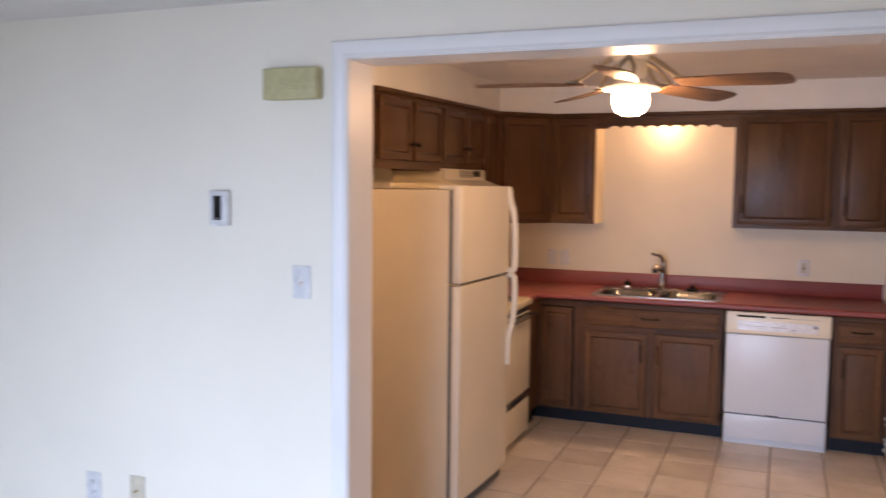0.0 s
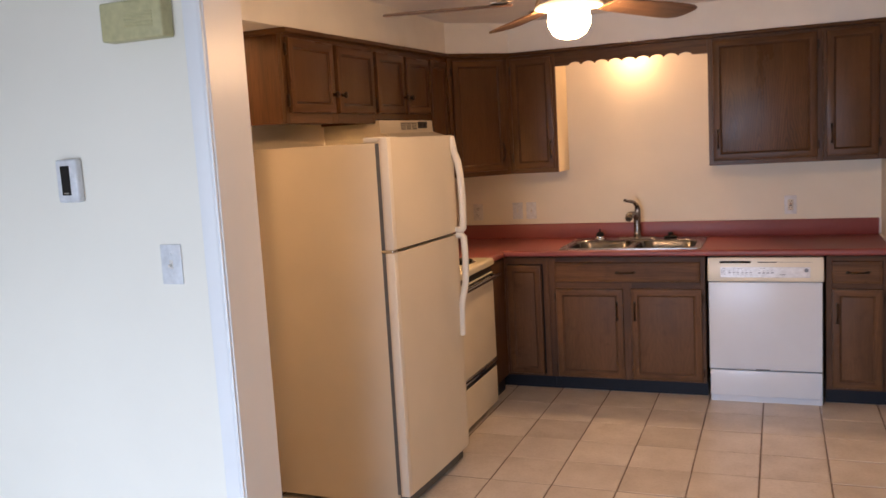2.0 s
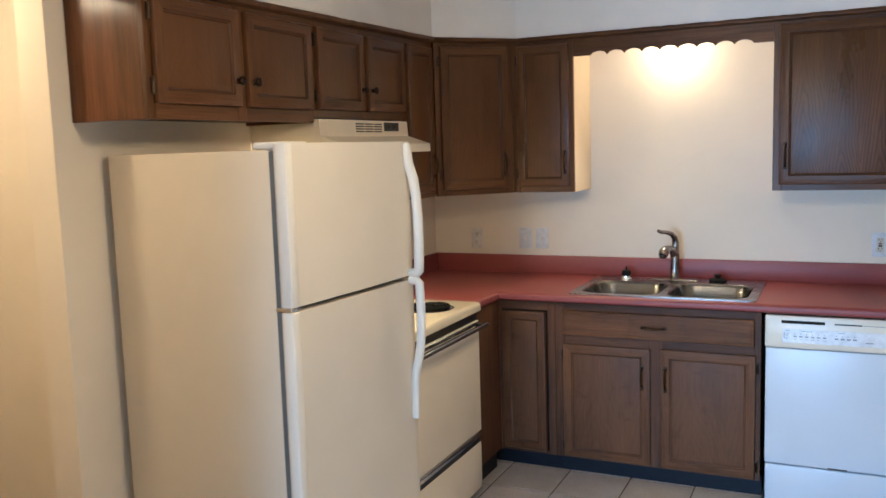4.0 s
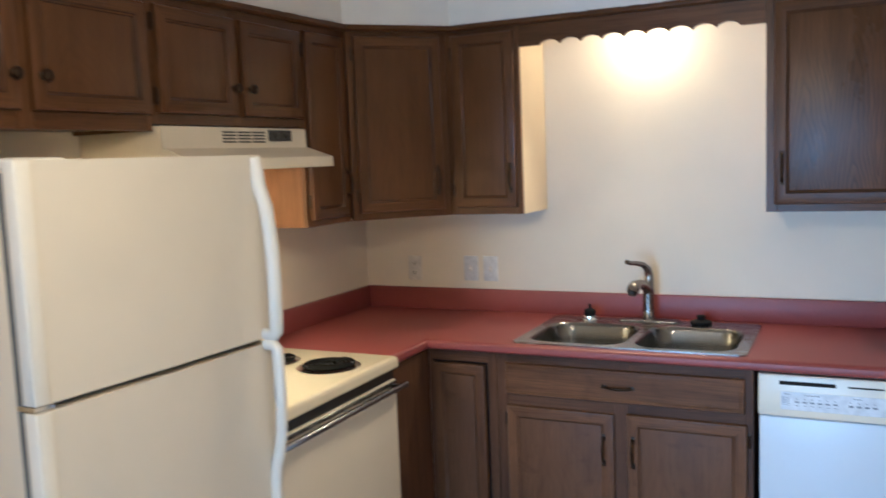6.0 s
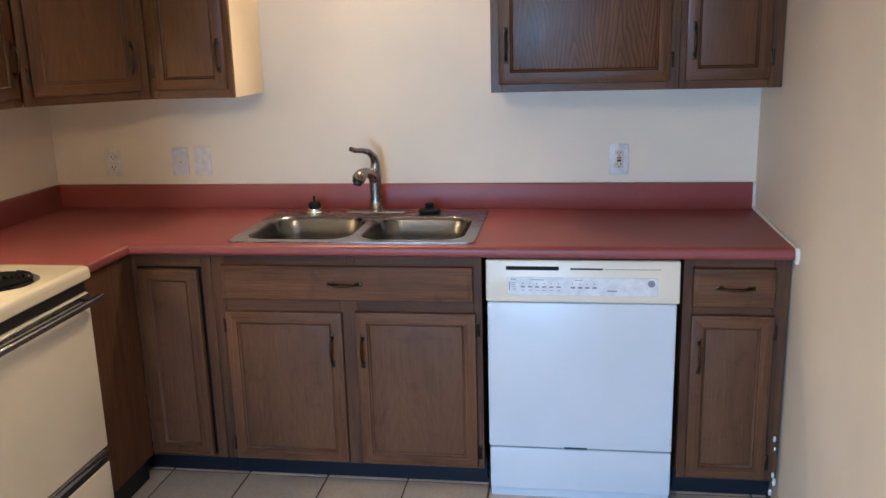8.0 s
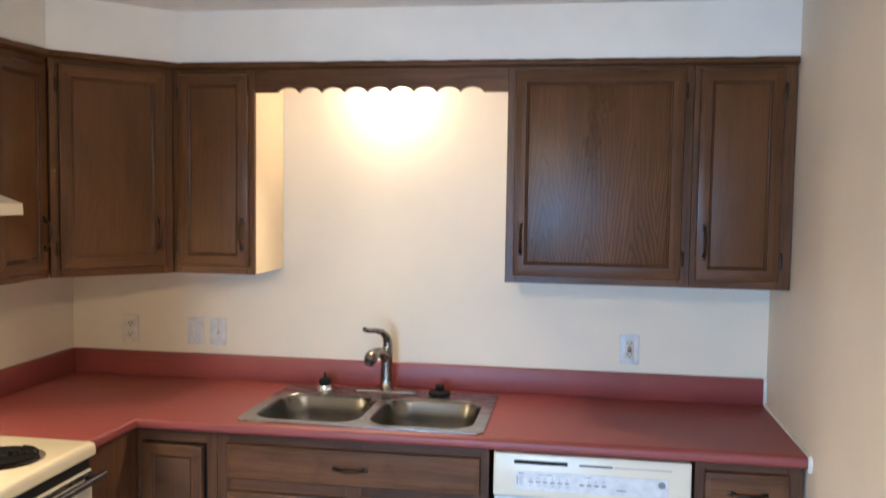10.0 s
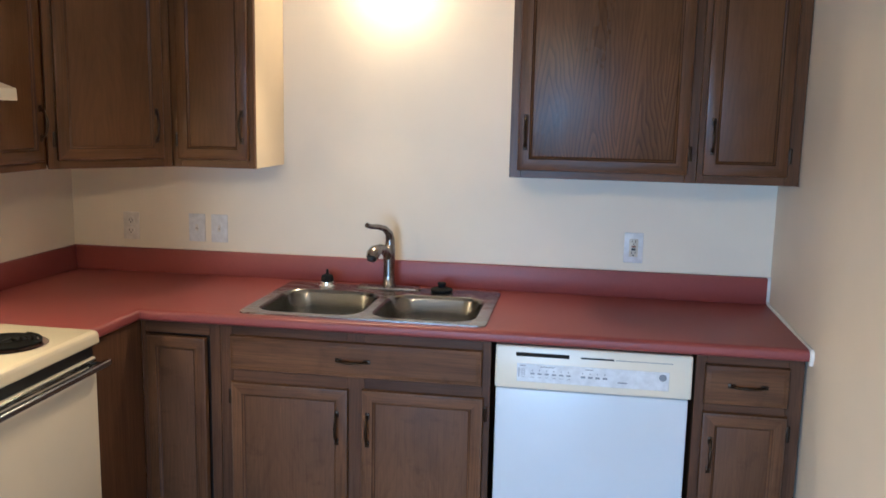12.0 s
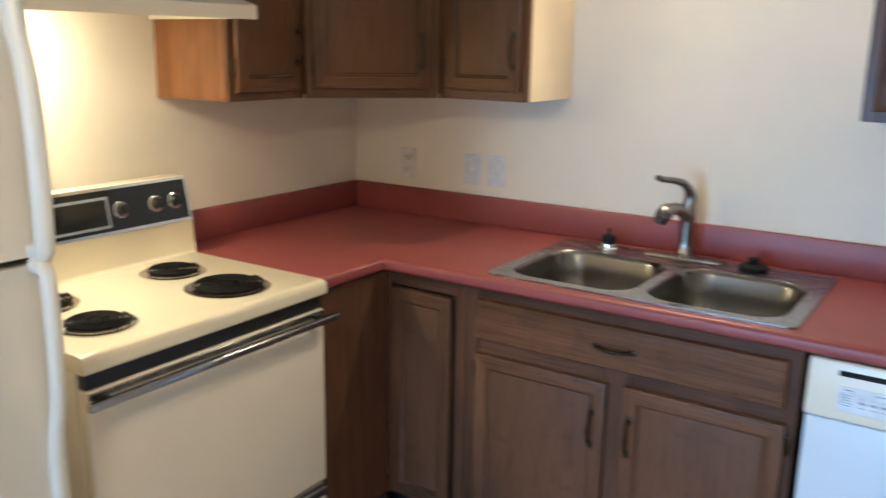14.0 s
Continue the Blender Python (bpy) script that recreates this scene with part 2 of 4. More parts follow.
DW_PANEL = enamel("bisque_plastic", (0.76, 0.72, 0.60), 0.3, 0.03)
DW_LABEL = plain("pale_label", (0.72, 0.74, 0.78), 0.2)
PRINT = plain("grey_print", (0.22, 0.24, 0.28), 0.5)
ROSE = laminate("rose_laminate", (0.235, 0.056, 0.050))
STEEL = metal("brushed_steel", (0.36, 0.355, 0.34), 0.25, (4, 90, 90))
NICKEL = metal("worn_nickel", (0.29, 0.265, 0.24), 0.25)
CHROME = metal("chrome", (0.75, 0.75, 0.74), 0.12)
DARK_CHROME = metal("dull_chrome", (0.40, 0.40, 0.40), 0.2)
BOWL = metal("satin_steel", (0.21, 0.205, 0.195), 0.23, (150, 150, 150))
BRONZE = metal("antique_bronze", (0.055, 0.038, 0.026), 0.36)
BLACK = plain("black_plastic", (0.012, 0.012, 0.013), 0.35)
COIL = plain("burner_coil_black", (0.007, 0.007, 0.007), 0.7, 0.12)
GLASS_BLACK = plain("black_glass", (0.01, 0.01, 0.011), 0.08)
RUBBER = plain("black_rubber", (0.010, 0.010, 0.010), 0.75, 0.15)
TOE = plain("blue_black_vinyl", (0.010, 0.012, 0.019), 0.55, 0.25)
# Near-black for door opening, slots and holes: their inner shade put into colour.
VOID = plain("hollow_shade", (0.008, 0.006, 0.005), 0.9)
WHITE_PLASTIC = plain("white_plastic", (0.68, 0.68, 0.69), 0.35)
IVORY = plain("ivory_plastic", (0.70, 0.66, 0.60), 0.4)
BEIGE_PLASTIC = plain("almond_plastic", (0.62, 0.56, 0.44), 0.4)
CHIME_PLASTIC = plain("yellowed_plastic", (0.52, 0.48, 0.26), 0.5)
CAULK = plain("white_caulk", (0.78, 0.77, 0.74), 0.5)
GROUT = plain("brown_grout", (0.15, 0.11, 0.085), 0.9)
TILE = tile_material()
BLADE = oak("fan_blade_wood", "x", (0.16, 0.09, 0.05), (0.22, 0.13, 0.075), (0.28, 0.17, 0.10), 0.4)
FAN_IRON = metal("tarnished_fan_metal", (0.50, 0.45, 0.36), 0.3)
FAN_WHITE = enamel("fan_white_enamel", (0.74, 0.70, 0.60), 0.3, 0.03)
BRASS = metal("brass", (0.65, 0.5, 0.3), 0.2)
GLOBE = glow("lit_opal_glass", WARM, GLOBE_GLOW)
BULB = glow("lit_bulb", WARM, VALANCE_GLOW)
RIM = glow("lit_glass_rim", WARM, 0.017 * GLOBE_GLOW)
HALL_GLOBE = glow("lit_hall_glass", WARM, HALL_GLOW)
HOOD_LENS = glow("lit_hood_lens", (1.0, 0.60, 0.28), HOOD_GLOW)

# ---- building helpers ----


def finish(bm, name, mats, smooth=40):
    me = bpy.data.meshes.new(name)
    bmesh.ops.recalc_face_normals(bm, faces=bm.faces)
    bm.to_mesh(me)
    bm.free()
    for m in mats if isinstance(mats, (list, tuple)) else [mats]:
        me.materials.append(m)
    if smooth:
        me.shade_smooth()
        me.set_sharp_from_angle(angle=radians(smooth))
    return me


def part(name, bm, mats, parent, label="", m=None, smooth=40):
    ob = new(name, bm if isinstance(bm, bpy.types.Mesh) else finish(bm, name, mats, smooth))
    ob.parent = parent
    if m is not None:
        ob.matrix_basis = m
    if label:
        ob["label"] = label
    return ob


def thing(name, m, label, category, group="", kind=""):
    ob = new(name)
    ob.empty_display_size = 0.1
    ob.matrix_basis = m
    return tagged(ob, label, category, group, kind)


def structure(name, bm, mats, label, category="", smooth=40):
    return tagged(new(name, finish(bm, name, mats, smooth)), label, category or name.split("_")[0], "", "structure")


def boxed(bm, x0, x1, y0, y1, z0, z1, bevel=0.0, segments=2, mat=0):
    made = bmesh.ops.create_cube(bm, size=1.0, matrix=Matrix.LocRotScale(((x0 + x1) / 2, (y0 + y1) / 2, (z0 + z1) / 2), None, (x1 - x0, y1 - y0, z1 - z0)))
    faces = {f for v in made["verts"] for f in v.link_faces}
    for f in faces:
        f.material_index = mat
    if bevel:
        edges = list({e for v in made["verts"] for e in v.link_edges})
        bmesh.ops.bevel(bm, geom=edges, offset=bevel, segments=segments, profile=0.5, affect="EDGES")
    return bm


def box(x0, x1, y0, y1, z0, z1, bevel=0.0, segments=2):
    return boxed(bmesh.new(), x0, x1, y0, y1, z0, z1, bevel, segments)


def prism(points, z0, z1, bevel=0.0):
    """A solid from a flat outline in x and y."""
    bm = bmesh.new()
    low = [bm.verts.new((x, y, z0)) for x, y in points]
    top = [bm.verts.new((x, y, z1)) for x, y in points]
    n = len(points)
    bm.faces.new(low[::-1])
    bm.faces.new(top)
    for i in range(n):
        bm.faces.new((low[i], low[(i + 1) % n], top[(i + 1) % n], top[i]))
    if bevel:
        bmesh.ops.bevel(bm, geom=bm.edges[:], offset=bevel, segments=2, profile=0.5, affect="EDGES")
    return bm


def extruded(points, x0, x1, bevel=0.0):
    """A solid from an outline in y and z, drawn along x."""
    bm = prism(points, x0, x1, bevel)
    for v in bm.verts:
        v.co = (v.co.z, v.co.x, v.co.y)
    return bm


def lathe(profile, steps=32, bm=None, m=None):
    """A turned shape about z from radius and height."""
    bm = bm or bmesh.new()
    rings = []
    for r, z in profile:
        ring = [bm.verts.new((r * math.cos(2 * math.pi * i / steps), r * math.sin(2 * math.pi * i / steps), z)) for i in range(steps)] if r > 1e-6 else [bm.verts.new((0, 0, z))]
        rings.append(ring)
    for a, b in zip(rings, rings[1:]):
        for i in range(steps):
            j = (i + 1) % steps
            if len(a) == 1 and len(b) > 1:
                bm.faces.new((a[0], b[i], b[j]))
            elif len(b) == 1 and len(a) > 1:
                bm.faces.new((a[i], b[0], a[j]))
            elif len(a) > 1:
                bm.faces.new((a[i], b[i], b[j], a[j]))
    if m is not None:
        bmesh.ops.transform(bm, matrix=m, verts=[v for r in rings for v in r])
    return bm


def tube(points, radii, steps=12, bm=None, flat=1.0, close=True):
    """A round bar along points, with a radius at each; flat squeezes it across."""
    bm = bm or bmesh.new()
    pts = [Vector(p) for p in points]
    rings = []
    side = None
    for i, p in enumerate(pts):
        way = (pts[min(i + 1, len(pts) - 1)] - pts[max(i - 1, 0)]).normalized()
        if side is None:
            side = way.orthogonal().normalized()
        side = (side - way * side.dot(way)).normalized()
        up = way.cross(side)
        r = radii[i] if isinstance(radii, (list, tuple)) else radii
        rings.append([bm.verts.new(p + r * (math.cos(2 * math.pi * k / steps) * side + flat * math.sin(2 * math.pi * k / steps) * up)) for k in range(steps)])
    for a, b in zip(rings, rings[1:]):
        for k in range(steps):
            bm.faces.new((a[k], a[(k + 1) % steps], b[(k + 1) % steps], b[k]))
    if close:
        bm.faces.new(rings[0][::-1])
        bm.faces.new(rings[-1])
    return bm


def rounded(x0, x1, y0, y1, r, steps=6):
    """The outline of a rectangle with round corners."""
    out = []
    for cx, cy, a in ((x1 - r, y1 - r, 0), (x0 + r, y1 - r, 90), (x0 + r, y0 + r, 180), (x1 - r, y0 + r, 270)):
        for k in range(steps + 1):
            t = radians(a + 90 * k / steps)
            out.append((cx + r * math.cos(t), cy + r * math.sin(t)))
    return out


def lofted(rings, mats_by_side=None, cap_last=True, cap_first=True, edge_rings=(), bead_rings=()):
    """Skin through rings of the same number of points."""
    bm = bmesh.new()
    vs = [[bm.verts.new(p) for p in ring] for ring in rings]
    n = len(vs[0])
    for i, (a, b) in enumerate(zip(vs, vs[1:])):
        for k in range(n):
            f = bm.faces.new((a[k], a[(k + 1) % n], b[(k + 1) % n], b[k]))
            if i in edge_rings:
                f.material_index = 2
            elif i in bead_rings:
                f.material_index = 3
            elif mats_by_side:
                f.material_index = mats_by_side[k]
    if cap_first:
        bm.faces.new(vs[0][::-1])
    if cap_last:
        bm.faces.new(vs[-1])
    return bm


def framed(w, h, profile):
    """Rings of a rectangle w by h standing in x and z: (inset, depth towards the viewer)."""
    return [[(i, -d, i), (w - i, -d, i), (w - i, -d, h - i), (i, -d, h - i)] for i, d in profile]


# ---- cabinet parts ----
RAIL = 0.049


def bow_pull(parent, x, z, upright=True, y=-0.02, length=0.098):
    """An antique bow pull with leaf-shaped feet."""
    bm = bmesh.new()
    half = length / 2
    pts, rad = [], []
    for k in range(15):
        u = -1 + 2 * k / 14
        lift = 0.022 * max(0.0, 1 - u * u) ** 0.6 + 0.003
        pts.append((0, -lift, u * half))
        rad.append(0.0052 if abs(u) > 0.8 else 0.0036 + 0.002 * (1 - abs(u)))
    tube(pts, rad, 8, bm)
    for s in (-1, 1):
        boxed(bm, -0.0075, 0.0075, -0.004, 0.0, s * half - 0.012, s * half + 0.012, 0.002)
    m = pose(x, y, z) if upright else pose(x, y, z) @ pose(0, 0, 0, 0, 90, 0)
    return part("handle", bm, BRONZE, parent, "antique bronze bow pull", m)


def knob(parent, x, z, y=-0.02):
    bm = lathe([(0, 0.030), (0.009, 0.0295), (0.0145, 0.026), (0.0160, 0.021), (0.0135, 0.016), (0.007, 0.012), (0.006, 0.004), (0.010, 0.0015), (0.010, 0)], 20, None, pose(0, 0, 0, 90, 0, 0))
    return part("knob", bm, BRONZE, parent, "round antique bronze knob", pose(x, y, z))


def hinge(parent, x, z, y=-0.02):
    bm = box(-0.006, 0.006, -0.004, 0.002, -0.026, 0.026, 0.0015)
    tube([(0, -0.004, -0.022), (0, -0.004, 0.022)], 0.0038, 8, bm)
    return part("hinge", bm, BRONZE, parent, "", pose(x, y, z))


def panel_door(cab, x0, x1, z0, z1, y, mats=None, pulls=(), hinges="", thick=0.02, m=None):
    """A frame-and-panel door whose back lies at depth y. pulls: (kind, x, z)."""
    v, h, pan = mats
    w, t = x1 - x0, z1 - z0
    prof = [(0.0, 0.0), (0.0, thick - 0.006), (0.002, thick - 0.002), (0.007, thick), (RAIL - 0.010, thick), (RAIL - 0.007, thick - 0.004), (RAIL - 0.003, thick - 0.006), (RAIL, thick - 0.0095), (RAIL, 0.004)]
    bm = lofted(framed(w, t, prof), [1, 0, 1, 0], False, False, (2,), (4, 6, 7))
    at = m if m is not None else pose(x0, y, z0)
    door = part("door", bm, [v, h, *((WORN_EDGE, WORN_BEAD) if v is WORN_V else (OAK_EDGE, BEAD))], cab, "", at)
    i = RAIL - 0.001
    pm = lofted(framed(w - 2 * i, t - 2 * i, [(0.0, 0.0), (0.0, thick - 0.0095), (0.003, thick - 0.0085), (0.005, thick - 0.0080)]))
    part("panel", pm, pan, door, "", pose(i, 0, i))
    for kind, px, pz in pulls:
        if kind == "knob":
            knob(door, px - x0, pz - z0, -thick)
        else:
            bow_pull(door, px - x0, pz - z0, kind == "upright", -thick)
    for side in hinges:
        for fz in (0.1, 0.9) if t > 0.5 else (0.16, 0.84):
            hinge(door, -0.007 if side == "l" else w + 0.007, t * fz, -0.004)
    return door


def drawer_front(cab, x0, x1, z0, z1, y, mats, pull_x, pull_z, thick=0.02):
    w, t = x1 - x0, z1 - z0
    prof = [(0.0, 0.0), (0.0, thick - 0.007), (0.003, thick - 0.003), (0.010, thick - 0.002), (0.013, thick), (0.02, thick)]
    d = part("drawer_front", lofted(framed(w, t, prof)), mats[1], cab, "", pose(x0, y, z0))
    bow_pull(d, pull_x - x0, pull_z - z0, False, -thick)
    return d


def face_frame(cab, w, h, depth, mats, stiles, rails, z0=0.0):
    """Stiles and rails, 19 mm thick, in front of the box: (from, to) pairs."""
    v, hm, _ = mats
    for a, b in stiles:
        part("stile", box(a, b, -depth - 0.019, -depth, z0, h, 0.0012, 1), v, cab)
    for a, b, c, d in rails:
        part("rail", box(a, b, -depth - 0.0185, -depth, c, d, 0.0012, 1), hm, cab)

# ---- the large structure ----
XL, XR, YK, YL = -0.067, 2.772, -3.600, -3.775
CEIL, CEIL_L, LW = 2.352, 2.291, -2.6
SB = 2.165
YB = -8.3
WALL_END = -2.64


O0, O1, OH = 0.757, 2.585, 2.076
T = 0.12

structure("floor", box(-1.9, XR, YL, 0, -0.06, 0.0012), GROUT, "beige ceramic tile floor with brown grout", "floor")
structure("floor_living", box(LW, XR, YB, YL, -0.06, 0.0), CARPET, "plain beige carpet in the living room", "floor")
structure("ceiling", box(-1.95, XR + T, YK - 0.02, T, CEIL, CEIL + 0.1), CEILING, "white textured kitchen ceiling", "ceiling")
structure("ceiling_living", box(LW - T, XR + T, YB - T, YL, CEIL_L, CEIL_L + 0.1), CEILING, "white living room ceiling", "ceiling")
structure("wall_north", box(XL - T, XR + T, 0, T, -0.06, CEIL), WALL, "cream painted wall behind the sink", "wall")
structure("wall_west", prism([(XL - 0.12, 0), (XL - 0.12, WALL_END), (XL, WALL_END), (XL, 0)], -0.06, CEIL), WALL, "cream painted wall behind the stove and refrigerator", "wall")
structure("wall_hall_west", box(-1.9, -1.8, YK, -2.2, -0.06, CEIL), WALL, "cream wall of the hall beside the kitchen", "wall")
structure("wall_hall_north", box(-1.9, XL - 0.12, -2.3, -2.2, -0.06, CEIL), WALL, "cream wall of the hall beside the kitchen", "wall")
structure("wall_east", box(XR, XR + T, YK, 0, -0.06, CEIL), WALL, "cream painted side wall of the kitchen", "wall")
structure("wall_east_living", box(XR, XR + T, YB, YL, -0.06, CEIL_L), LIVING, "pale cream living room side wall", "wall")
structure("wall_west_living", box(LW - T, LW, YB, YL, -0.06, CEIL_L), LIVING, "pale cream living room side wall", "wall")

bm = bmesh.new()
boxed(bm, LW - T, O0 - 0.018, YL, YK, -0.06, CEIL)
boxed(bm, O1 + 0.018, XR + T, YL, YK, -0.06, CEIL)
boxed(bm, O0 - 0.018, O1 + 0.018, YL, YK, OH + 0.018, CEIL)
for f in bm.faces:
    if f.calc_center_median().y > YK - 0.001:
        f.material_index = 1
structure("wall_divider", bm, [LIVING, WALL], "pale cream wall with a wide cased opening to the kitchen", "wall", 0)

bm = bmesh.new()
boxed(bm, LW - T, WIN[0], YB - T, YB, -0.06, CEIL_L)
boxed(bm, WIN[1], XR + T, YB - T, YB, -0.06, CEIL_L)
boxed(bm, WIN[0], WIN[1], YB - T, YB, -0.06, WIN[2])
boxed(bm, WIN[0], WIN[1], YB - T, YB, WIN[3], CEIL_L)
structure("wall_south_living", bm, LIVING, "pale cream living room wall with a window", "wall", 0)
structure("ground", box(-60, 60, -70, 60, -0.3, -0.07), plain("dull_grass", (0.07, 0.09, 0.04), 0.95), "plain grassy ground outside", "ground")

# Soffit over the wall cabinets, with a slanting corner.
SO = 0.330
soffit_line = [(XL, 0), (XL, YK + 0.005), (XL + SO, YK + 0.005), (XL + SO, -0.655), (0.575, -0.325), (XR, -0.325), (XR, 0)]
SAG = 0.0145


def sagging(bm):
    """The soffit along the west wall drops a little towards the opening."""
    for v in bm.verts:
        if v.co.y < -0.66 and v.co.z < SB + 0.01:
            v.co.z += SAG * (v.co.y + 0.66)
    return bm


structure("soffit", sagging(prism(soffit_line[::-1], SB, CEIL)), SOFFIT, "white painted soffit above the wall cabinets", "soffit", 0)

structure("baseboard", box(XR - 0.012, XR, YK, -0.62, 0.0, 0.062, 0.003), WALL, "low cream painted baseboard along the side wall", "baseboard")

# Jamb and casing of the opening.
bm = bmesh.new()
boxed(bm, O0 - 0.018, O0, YL - 0.003, YK + 0.003, 0.0, OH, 0.002, 1)
boxed(bm, O1, O1 + 0.018, YL - 0.003, YK + 0.003, 0.0, OH, 0.002, 1)
boxed(bm, O0 - 0.018, O1 + 0.018, YL - 0.003, YK + 0.003, OH, OH + 0.018, 0.002, 1)
structure("door_jamb", bm, TRIM, "white painted jamb of the kitchen opening", "door frame")


def casing():
    """A moulded casing round the opening, mitred at the corners."""
    prof = [(0.004, 0.0), (0.004, 0.011), (0.009, 0.013), (0.019, 0.010), (0.034, 0.014), (0.048, 0.018), (0.057, 0.018), (0.062, 0.012), (0.062, 0.0)]
    bm = bmesh.new()
    rings = []
    for corner in range(4):
        ring = []
        for out, proud in prof:
            x = O0 - out if corner < 2 else O1 + out
            z = 0.0 if corner in (0, 3) else OH + out
            ring.append(bm.verts.new((x, YL - proud, z)))
        rings.append(ring)
    for a, b in zip(rings, rings[1:]):
        for k in range(len(prof) - 1):
            bm.faces.new((a[k], a[k + 1], b[k + 1], b[k]))
    for r in (rings[0], rings[-1]):
        bm.faces.new(r)
    return bm


structure("trim", casing(), TRIM, "white moulded casing round the kitchen opening", "trim", 25)

# ---- wall cabinets ----
UP = (OAK_V, OAK_H, OAK_PANEL)
BASE = (WORN_V, WORN_H, WORN_PANEL)
BASE_FRAME = (FRAME_V, FRAME_H, WORN_PANEL)
WEST = pose(0, 0, 0, 0, 0, 90)
UT, UB = SB - 0.005, 1.383
DEP = 0.296


def carcass(cab, w, h, depth, mats, left=None, right=None, z0=0.0, top=True):
    v, hm, _ = mats
    part("side", box(0, 0.012, -depth, -0.002, z0, h), left or v, cab)
    part("side", box(w - 0.012, w, -depth, -0.002, z0, h), right or v, cab)
    part("bottom", box(0.012, w - 0.012, -depth, -0.002, z0 + 0.012, z0 + 0.024), hm, cab)
    if top:
        part("top", box(0.012, w - 0.012, -depth, -0.002, h - 0.012, h), hm, cab)
    part("back", box(0.012, w - 0.012, -0.012, -0.003, z0 + 0.024, h - 0.012), v, cab)


def wall_cabinet(at, w, h, doors, label, stiles, left=None, right=None, mats=UP, bottom_rail=0.054):
    """doors: (x0, x1, z0, z1, pulls, hinges)."""
    cab = thing("wall_cabinet", at, label, "cabinet", "kitchen wall cabinets")
    carcass(cab, w, h, DEP, mats, left, right)
    rails = []
    for (a, b), (c, d) in zip(stiles, stiles[1:]):
        rails += [(b, c, 0, bottom_rail), (b, c, h - 0.055, h)]
    face_frame(cab, w, h, DEP, mats, stiles, rails)
    for x0, x1, z0, z1, pulls, hinges in doors:
        panel_door(cab, x0, x1, z0, z1, -DEP - 0.0195, mats, pulls, hinges)
    return cab


def west(y, z):
    return pose(XL, y, z) @ WEST


# Over the refrigerator, over the hood, and the tall one beside the hood.
h = UT - 0.022 - 1.735
wall_cabinet(west(-2.565, 1.735), 0.865, h, [(0.026, 0.420, 0.046, 0.364, [("knob", 0.398, 0.131)], "l"), (0.458, 0.850, 0.046, 0.364, [("knob", 0.482, 0.131)], "r")],
             "dark-stained oak two-door wall cabinet above the refrigerator", [(0, 0.031), (0.415, 0.464), (0.845, 0.865)], GLOSS_SIDE)
h = UT - 0.010 - 1.755
wall_cabinet(west(-1.699, 1.755), 0.752, h, [(0.022, 0.372, 0.032, 0.346, [("knob", 0.350, 0.120)], "l"), (0.408, 0.742, 0.032, 0.346, [("knob", 0.430, 0.120)], "r")],
             "dark-stained oak two-door wall cabinet above the range hood", [(0, 0.027), (0.367, 0.413), (0.737, 0.752)], None, None, UP, 0.040)
h = UT - UB
wall_cabinet(west(-0.946, UB), 0.314, h, [(0.022, 0.284, 0.026, 0.727, [("upright", 0.262, 0.155)], "l")],
             "narrow dark-stained oak wall cabinet beside the range hood", [(0, 0.027), (0.279, 0.314)], VENEER)

# Diagonal corner cabinet.
C0, C1 = Vector((XL + 0.315, -0.628)), Vector((0.541, -0.315))
cw = (C1 - C0).length
cang = math.degrees(math.atan2(C1.y - C0.y, C1.x - C0.x))
corner_cab = thing("corner_wall_cabinet", pose(C0.x, C0.y, UB, 0, 0, cang), "dark-stained oak diagonal corner wall cabinet", "cabinet", "kitchen wall cabinets")
inv = pose(C0.x, C0.y, 0, 0, 0, cang).inverted()
outline = [inv @ Vector((x, y, 0)) for x, y in ((XL + 0.003, -0.625), (C0.x, C0.y), (C1.x, C1.y), (0.541, -0.003), (XL + 0.003, -0.003))]
part("body", prism([(p.x, p.y) for p in outline], 0.012, h), OAK_V, corner_cab)
for a, b in ((0.0, 0.035), (cw - 0.035, cw)):
    part("stile", box(a, b, -0.019, 0.0, 0, h, 0.001, 1), OAK_V, corner_cab)
part("rail", box(0.035, cw - 0.035, -0.0185, 0, 0, 0.04, 0.001, 1), OAK_H, corner_cab)
part("rail", box(0.035, cw - 0.035, -0.0185, 0, h - 0.055, h, 0.001, 1), OAK_H, corner_cab)
panel_door(corner_cab, 0.028, cw - 0.034, 0.030, 0.736, -0.0195, UP, [("upright", cw - 0.062, 0.15)], "l")

wall_cabinet(pose(0.5475, 0, UB), 0.3235, h, [(0.032, 0.304, 0.030, 0.738, [("upright", 0.283, 0.15)], "l")],
             "narrow dark-stained oak wall cabinet with a cream side beside the sink", [(0, 0.037), (0.297, 0.3235)], None, CREAM_SIDE)
wall_cabinet(pose(1.805, 0, UB), 0.632, h, [(0.028, 0.601, 0.027, 0.740, [("upright", 0.054, 0.158)], "r")],
             "dark-stained oak wall cabinet with a wide grained door", [(0, 0.039), (0.595, 0.632)], CREAM_SIDE, None, (OAK_V, OAK_H, OAK_ARCH))
wall_cabinet(pose(2.438, 0, UB), 0.331, h, [(0.018, 0.289, 0.028, 0.740, [("upright", 0.044, 0.158)], "r")],
             "narrow dark-stained oak wall cabinet against the side wall", [(0, 0.024), (0.284, 0.331)])

# Scalloped valance over the sink and the moulding under the soffit.


